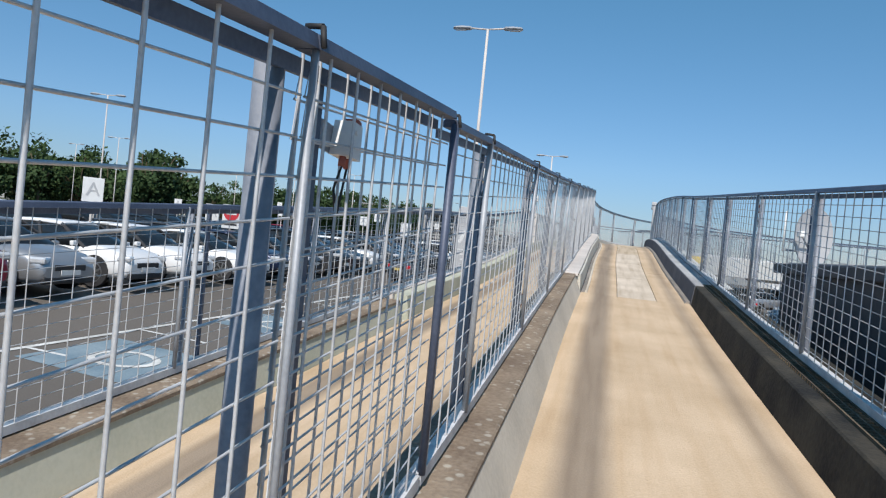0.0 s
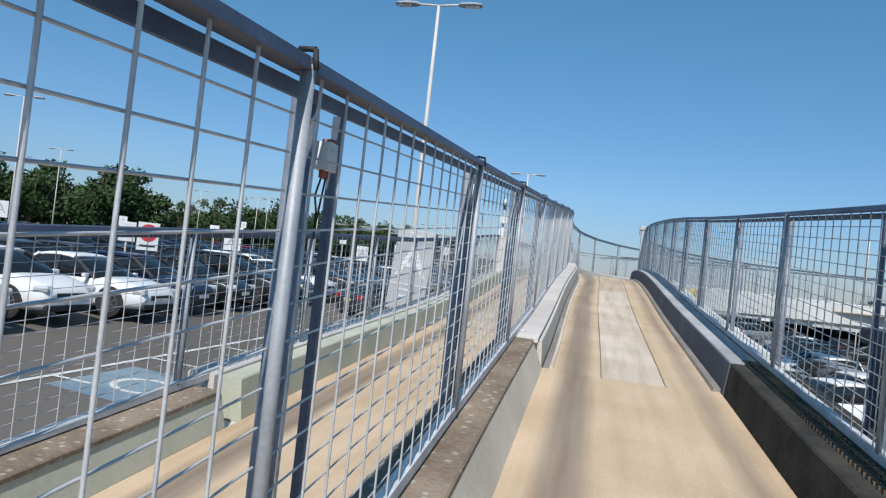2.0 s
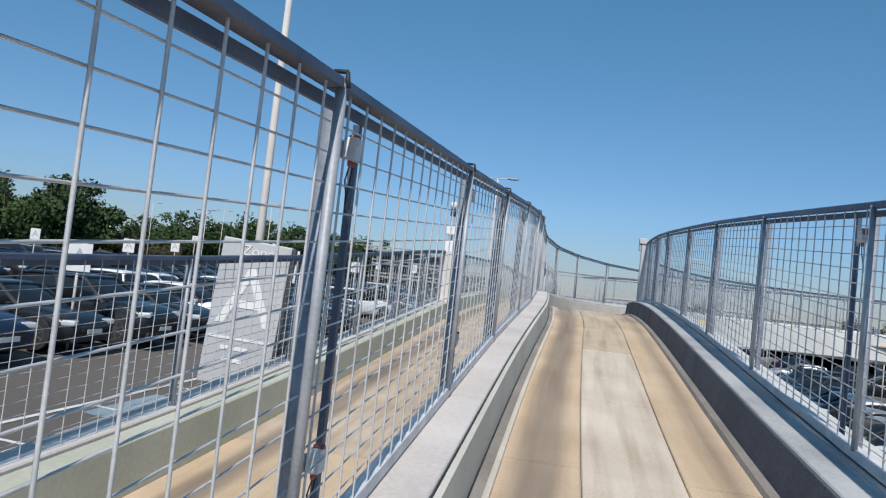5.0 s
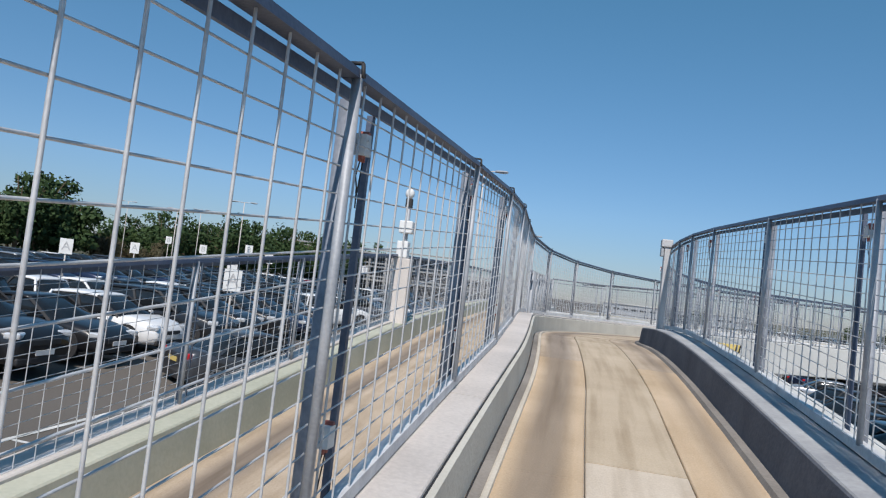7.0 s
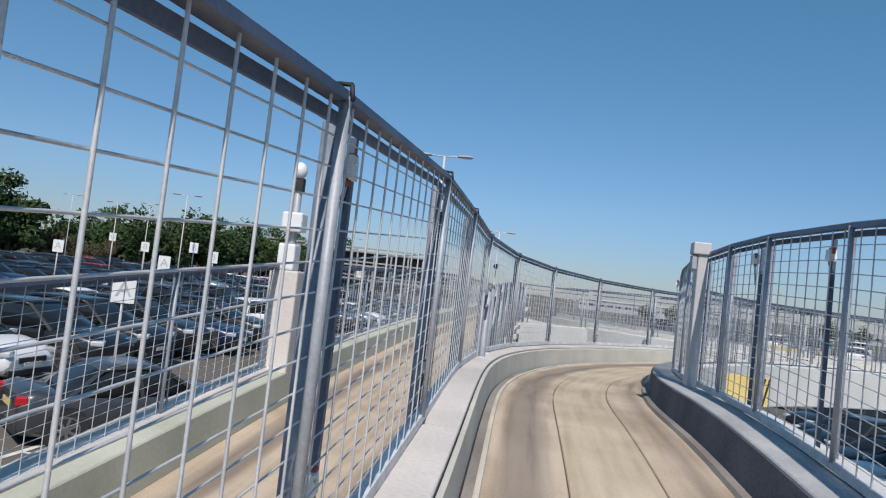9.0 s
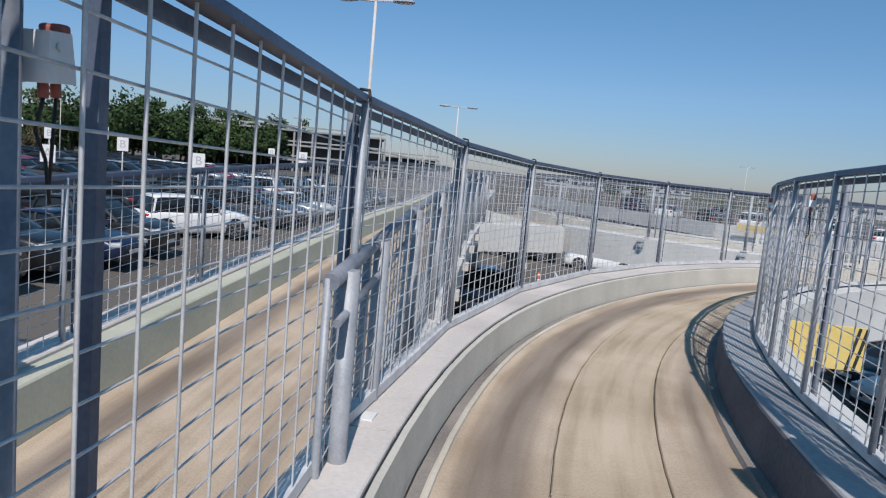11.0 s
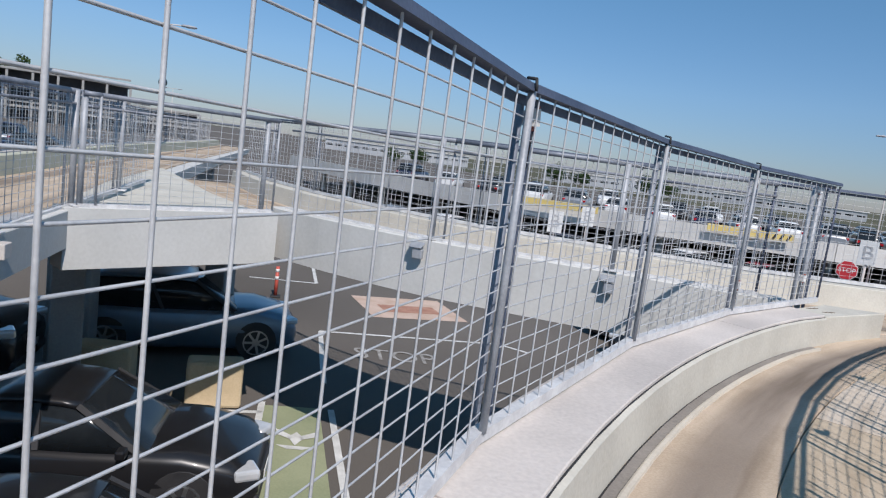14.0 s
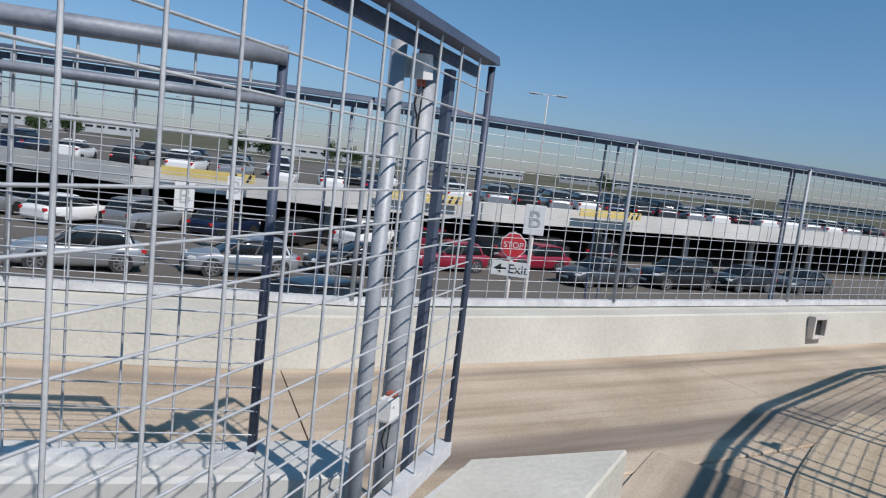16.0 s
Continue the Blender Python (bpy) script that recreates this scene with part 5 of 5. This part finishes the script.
def stop_sign(x, y, z, turn, exit_plate, r=0.30):
    gz = ground_z(x, y)
    t = thing("stop_sign", "red octagonal stop sign on a grey post", "sign", "stop signs")
    t.matrix_basis = pose(x, y, gz, 0, 0, turn)
    H = z - gz
    part("post", Build().tube((0, 0.05, 0), (0, 0.05, H + r), 0.03, 8), M_CAP, t)
    part("rim_plate", Build().tube((0, -0.010, H), (0, 0.02, H), r, 8, smooth=False), M_WHITE, t)
    part("face", Build().tube((0, -0.016, H), (0, 0.0, H), r * 0.93, 8, smooth=False), M_SIGNRED, t)
    word("STOP", r * 0.62, M_WHITE, t, FACE(0, -0.02, H))
    pl = part("plate", Build().box((0, 0, H - r - 0.20), (0.72, 0.02, 0.28), None, 0.004), M_WHITE, t)
    if exit_plate:
        word("Exit", 0.24, M_BLACK, t, FACE(0.14, -0.014, H - r - 0.20))
        part("arrow", Build().tube((-0.08, -0.014, H - r - 0.20), (-0.20, -0.014, H - r - 0.20), 0.018, 6).face([(-0.18, -0.015, H - r - 0.11), (-0.31, -0.015, H - r - 0.20), (-0.18, -0.015, H - r - 0.29)]), M_BLACK, t)
    else:
        part("lettering_bar", Build().box((0, -0.014, H - r - 0.20), (0.5, 0.006, 0.08)), M_BLACK, t)


x, y = beyond(6.8, 44.65)[:2]
st = word("STOP", 1.15, M_FADED, None, pose(x, y, ground_z(x, y) + 0.016, 0, 1.4, -2) @ Matrix.Diagonal((0.75, 1.0, 0.5, 1.0)), "road_marking")
tagged(st, "worn white STOP painted on the asphalt", "road marking", "markings", "structure")
stop_sign(*beyond(17.0, 41.6)[:2], 0.86, -44, True, 0.25)
x, y, z = -15.6, 17.4, 0.95
t = thing("no_entry_sign", "white plate with a red no-entry disc on a post", "sign")
t.matrix_basis = pose(x, y, ground_z(x, y), 0, 0, 42)
H = z - ground_z(x, y)
part("post", Build().tube((0, 0.05, 0), (0, 0.05, H + 0.4), 0.03, 8), M_CAP, t)
part("plate", Build().box((0, 0, H - 0.05), (0.70, 0.02, 0.98), None, 0.004), M_WHITE, t)
part("disc", Build().disc((0, -0.016, H + 0.08), (0, 1, 0), 0.30, 0.012, 28), M_SIGNRED, t)
part("bar", Build().box((0, -0.026, H + 0.08), (0.42, 0.006, 0.10)), M_WHITE, t)
part("lettering_bar", Build().box((0, -0.014, H - 0.38), (0.5, 0.006, 0.07)), M_BLACK, t)

# mast with cameras by the second guideway
t = thing("camera_mast", "grey steel mast with white camera housings", "mast")
t.matrix_basis = pose(-3.36, 18.5, ground_z(-3.36, 18.5))
H = 3.27 - ground_z(-3.36, 18.5)
part("column", Build().box((0, 0, (H - 1.1) / 2), (0.34, 0.30, H - 1.1), None, 0.02), M_CAP, t)
part("pole", Build().tube((0, 0, H - 1.2), (0, 0, H + 0.1), 0.045, 10), M_STEEL, t)
part("camera_housing", Build().box((0, -0.05, H - 0.95), (0.20, 0.20, 0.30), None, 0.02), M_WHITE, t)
part("camera_housing", Build().box((0.02, -0.05, H - 0.55), (0.24, 0.20, 0.22), None, 0.02), M_WHITE, t)
part("dome", Build().quad_strip([[(0.085 * math.sin(a) * math.cos(u), 0.085 * math.sin(a) * math.sin(u) - 0.02, H + 0.05 + 0.10 * math.cos(a)) for u in [k * math.pi / 6 for k in range(12)]] for a in (0.05, 0.5, 1.0, 1.57, 2.2, 3.0)], True, True), M_WHITE, t)
part("bracket", Build().box((0, 0, H - 0.12), (0.12, 0.10, 0.18), None, 0.015), M_BLACK, t)

# low dark building with an aerial dish, beside the start
t = thing("roof_cabin", "low dark grey flat-roofed cabin below the guideway", "building")
part("wall", Build().box((4.45, -2.0, -0.84), (4.9, 9.4, 3.3), None, 0.03), M_DARKWALL, t)
part("roof_edge", Build().box((4.45, -2.0, 0.86), (5.1, 9.6, 0.14), None, 0.02), M_DARKWALL, t)
part("roof_sheet", Build().box((4.45, -2.0, 0.94), (4.8, 9.3, 0.03), None, 0.008), M_CAP, t, "pale roof sheet")
t = thing("satellite_dish", "weathered grey aerial dish on a short mast", "dish")
t.matrix_basis = pose(2.5, 3.4, 0.80) @ Matrix.Scale(0.92, 4)
b = Build()
rings = []
for k in range(6):
    rr = 0.42 * k / 5 + 0.005
    rings.append([(rr * math.cos(u), -0.35 * rr * rr, 0.62 + rr * 1.15 * math.sin(u)) for u in [2 * math.pi * j / 24 for j in range(24)]])
b.quad_strip(rings, True, True)
b.quad_strip([[(x, y + 0.015, z) for x, y, z in r] for r in rings], True, True)
d = part("dish", b, M_SIGNGREY, t)
d.rotation_euler = (0, 0, radians(35))
part("mast", Build().tube((0, 0.03, -3.82), (0, 0.03, 0.75), 0.03, 8), M_STEEL, t)
part("feed_arm", Build().tube((0.0, 0, 0.4), (-0.25, -0.45, 0.62), 0.015, 6), M_STEEL, t)
part("feed", Build().box((-0.26, -0.46, 0.63), (0.10, 0.12, 0.10), None, 0.02), M_WHITE, t)
part("aerial", Build().tube((-0.38, 0.1, 0.35), (-0.38, 0.1, 1.02), 0.014, 6), M_WHITE, t)
part("crossbar", Build().bar((0, 0.05, 0.38), (-0.40, 0.1, 0.38), 0.03, 0.03), M_STEEL, t)


# ---- trees ----
def tree(seed, h, w, leaf):
    rnd = random.Random(seed)
    t = thing("tree", ("leafy dark green tree" if leaf != M_LEAF[2] else "thin brownish tree") + " at the edge of the car park", "tree", "trees")
    b = Build()
    b.tube((0, 0, 0), (0.05, 0, h * 0.4), 0.05 * h * 0.5, 8, 0.035 * h * 0.5)
    tips = []
    for k in range(9):
        a = k * 2.4 + rnd.random()
        z0 = h * rnd.uniform(0.2, 0.45)
        e = Vector((math.cos(a) * w * rnd.uniform(0.3, 0.75), math.sin(a) * w * rnd.uniform(0.3, 0.75), h * rnd.uniform(0.5, 0.88)))
        b.tube((0.03, 0, z0), e, 0.012 * h, 5, 0.004 * h)
        tips.append(e)
    tips.append(Vector((0, 0, h * 0.86)))
    part("trunk", b, M_BARK, t)
    c = Build()
    for k in range(26):
        base = rnd.choice(tips)
        o = base * 0.85 + Vector((rnd.gauss(0, w * 0.27), rnd.gauss(0, w * 0.27), rnd.gauss(0, h * 0.10)))
        if k % 3 == 0:
            o = Vector((rnd.gauss(0, w * 0.4), rnd.gauss(0, w * 0.4), h * rnd.uniform(0.22, 0.55)))
        r = h * rnd.uniform(0.09, 0.17)
        for j in range(110):
            d = Vector((rnd.gauss(0, 1), rnd.gauss(0, 1), rnd.gauss(0, 0.8))).normalized()
            p = o + d * r * rnd.uniform(0.55, 1.1)
            if p.z < 0.3:
                continue
            u = Vector((rnd.gauss(0, 1), rnd.gauss(0, 1), rnd.gauss(0, 1))).normalized()
            v = u.cross(d + Vector((0.1, 0.2, 0.3))).normalized()
            s = 0.028 * h * rnd.uniform(0.6, 1.3)
            c.face([p - u * s, p + v * s * 0.6, p + u * s, p - v * s * 0.6])
    part("crown", c, leaf, t)
    return t


TREES = [tree(1, 10.0, 4.6, M_LEAF[0]), tree(2, 9.0, 5.0, M_LEAF[1]), tree(3, 10.5, 4.2, M_LEAF[0]), tree(4, 6.0, 3.0, M_LEAF[2]), tree(5, 8.0, 5.2, M_LEAF[1])]
LINE = [(-88, 40), (-78, 58), (-70, 76), (-64, 90), (-58, 108), (-52, 126), (-47, 142), (-44, 158)]
placed = [False] * 5
rnd = random.Random(8)
seg = [0.0]
for p, q in zip(LINE, LINE[1:]):
    seg.append(seg[-1] + math.hypot(q[0] - p[0], q[1] - p[1]))
d = 0.0
while d < seg[-1]:
    x, y = float(np.interp(d, seg, [p[0] for p in LINE])), float(np.interp(d, seg, [p[1] for p in LINE]))
    for back_row in (0, 1, 2):
        gap = 86 < y < 98
        k = 3 if gap else rnd.choice((0, 1, 2, 4))
        sc = rnd.uniform(0.7, 0.9) if gap else rnd.uniform(0.85, 1.15) * float(np.interp(y, [60, 86, 98, 120, 200], [1.0, 1.12, 0.9, 1.0, 1.0]))
        m = pose(x + rnd.uniform(-3, 3) - 7 * back_row, y + rnd.uniform(-2, 2) + 4 * back_row, ground_z(x, y) - 0.05, 0, 0, rnd.uniform(0, 360)) @ Matrix.Scale(sc, 4)
        if not placed[k]:
            TREES[k].matrix_basis = m
            placed[k] = True
        else:
            t = copy_thing(TREES[k], m)
            t.scale = (sc, sc, sc)
    d += rnd.uniform(3.6, 5.0)
for x, y, sc in ((118, 250, 0.9), (126, 246, 0.8), (150, 240, 0.9), (156, 236, 0.8), (60, 260, 0.7), (70, 262, 0.8), (250, 190, 0.9)):
    x, y = beyond(x, y)[:2]
    t = copy_thing(TREES[0], pose(x, y, ground_z(x, y), 0, 0, x * 7))
    t.scale = (sc, sc, sc)

# multi-storey car park behind the open one
def storey_park(x, y, turn, w, dp, storeys, sh):
    t = thing("multi_storey_car_park", "long grey multi-storey car park with open dark decks", "building", "far buildings")
    t.matrix_basis = pose(x, y, -1.6, 0, 0, turn)
    # Added dark block in place of the shade between the open decks.
    part("wall", Build().box((0, 1.5, storeys * sh / 2), (w - 1, dp - 3, storeys * sh - 0.2), None, 0.05), M_DARKWALL, t, "dark block standing for the shade inside the decks")
    for k in range(1, storeys + 1):
        part("deck_slab", Build().box((0, 0, k * sh), (w, dp, 0.35), None, 0.03), M_COLUMN, t)
        part("deck_rail", Build().box((0, -dp / 2 + 0.1, k * sh + 0.75), (w, 0.08, 0.30), None, 0.02), M_COLUMN, t)
    n = int(w / 3.2)
    for i in range(n + 1):
        part("column", Build().box((-w / 2 + w * i / n, -dp / 2 + 0.25, storeys * sh / 2), (0.35, 0.35, storeys * sh), None, 0.02), M_COLUMN, t)
    return t


storey_park(*beyond(-29.0, 158.0)[:2], 12, 34, 16, 3, 2.75)
storey_park(*beyond(-7.0, 172.0)[:2], 8, 12, 10, 2, 2.6)

# far airport buildings
M_FARWALL = mat("pale_far_cladding", (0.30, 0.32, 0.35), (0.42, 0.44, 0.46), 0.7, 0, 0.05, 1.0, 0.0)
rnd = random.Random(4)
for x, y, w, h, dp, tn in ((150, 330, 60, 5.0, 14, -25), (250, 330, 70, 4.5, 20, -40), (430, 330, 130, 6.0, 30, -55), (560, 220, 140, 6.0, 40, -70), (650, 130, 120, 5.0, 40, -80), (300, 480, 120, 5.5, 30, -35), (60, 420, 80, 6.0, 30, -10), (750, 30, 160, 7.0, 40, -92)):
    t = thing("terminal_building", "long pale airport building far across the field", "building", "far buildings")
    t.matrix_basis = pose(x, y, -3.4, 0, 0, tn)
    part("wall", Build().box((0, 0, h / 2), (w, dp, h), None, 0.1), M_FARWALL, t)
    part("roof", Build().box((0, 0, h + 0.2), (w * 1.02, dp * 1.05, 0.5), None, 0.1), M_DECK, t)
    n = int(w / 5)
    for i in range(n):
        for z in ([h * 0.35, h * 0.7] if h > 8 else [h * 0.55]):
            part("window", Build().box((-w / 2 + (i + 0.5) * w / n, -dp / 2 - 0.03, z), (w / n * 0.7, 0.12, h * 0.18)), M_GLASS, t)
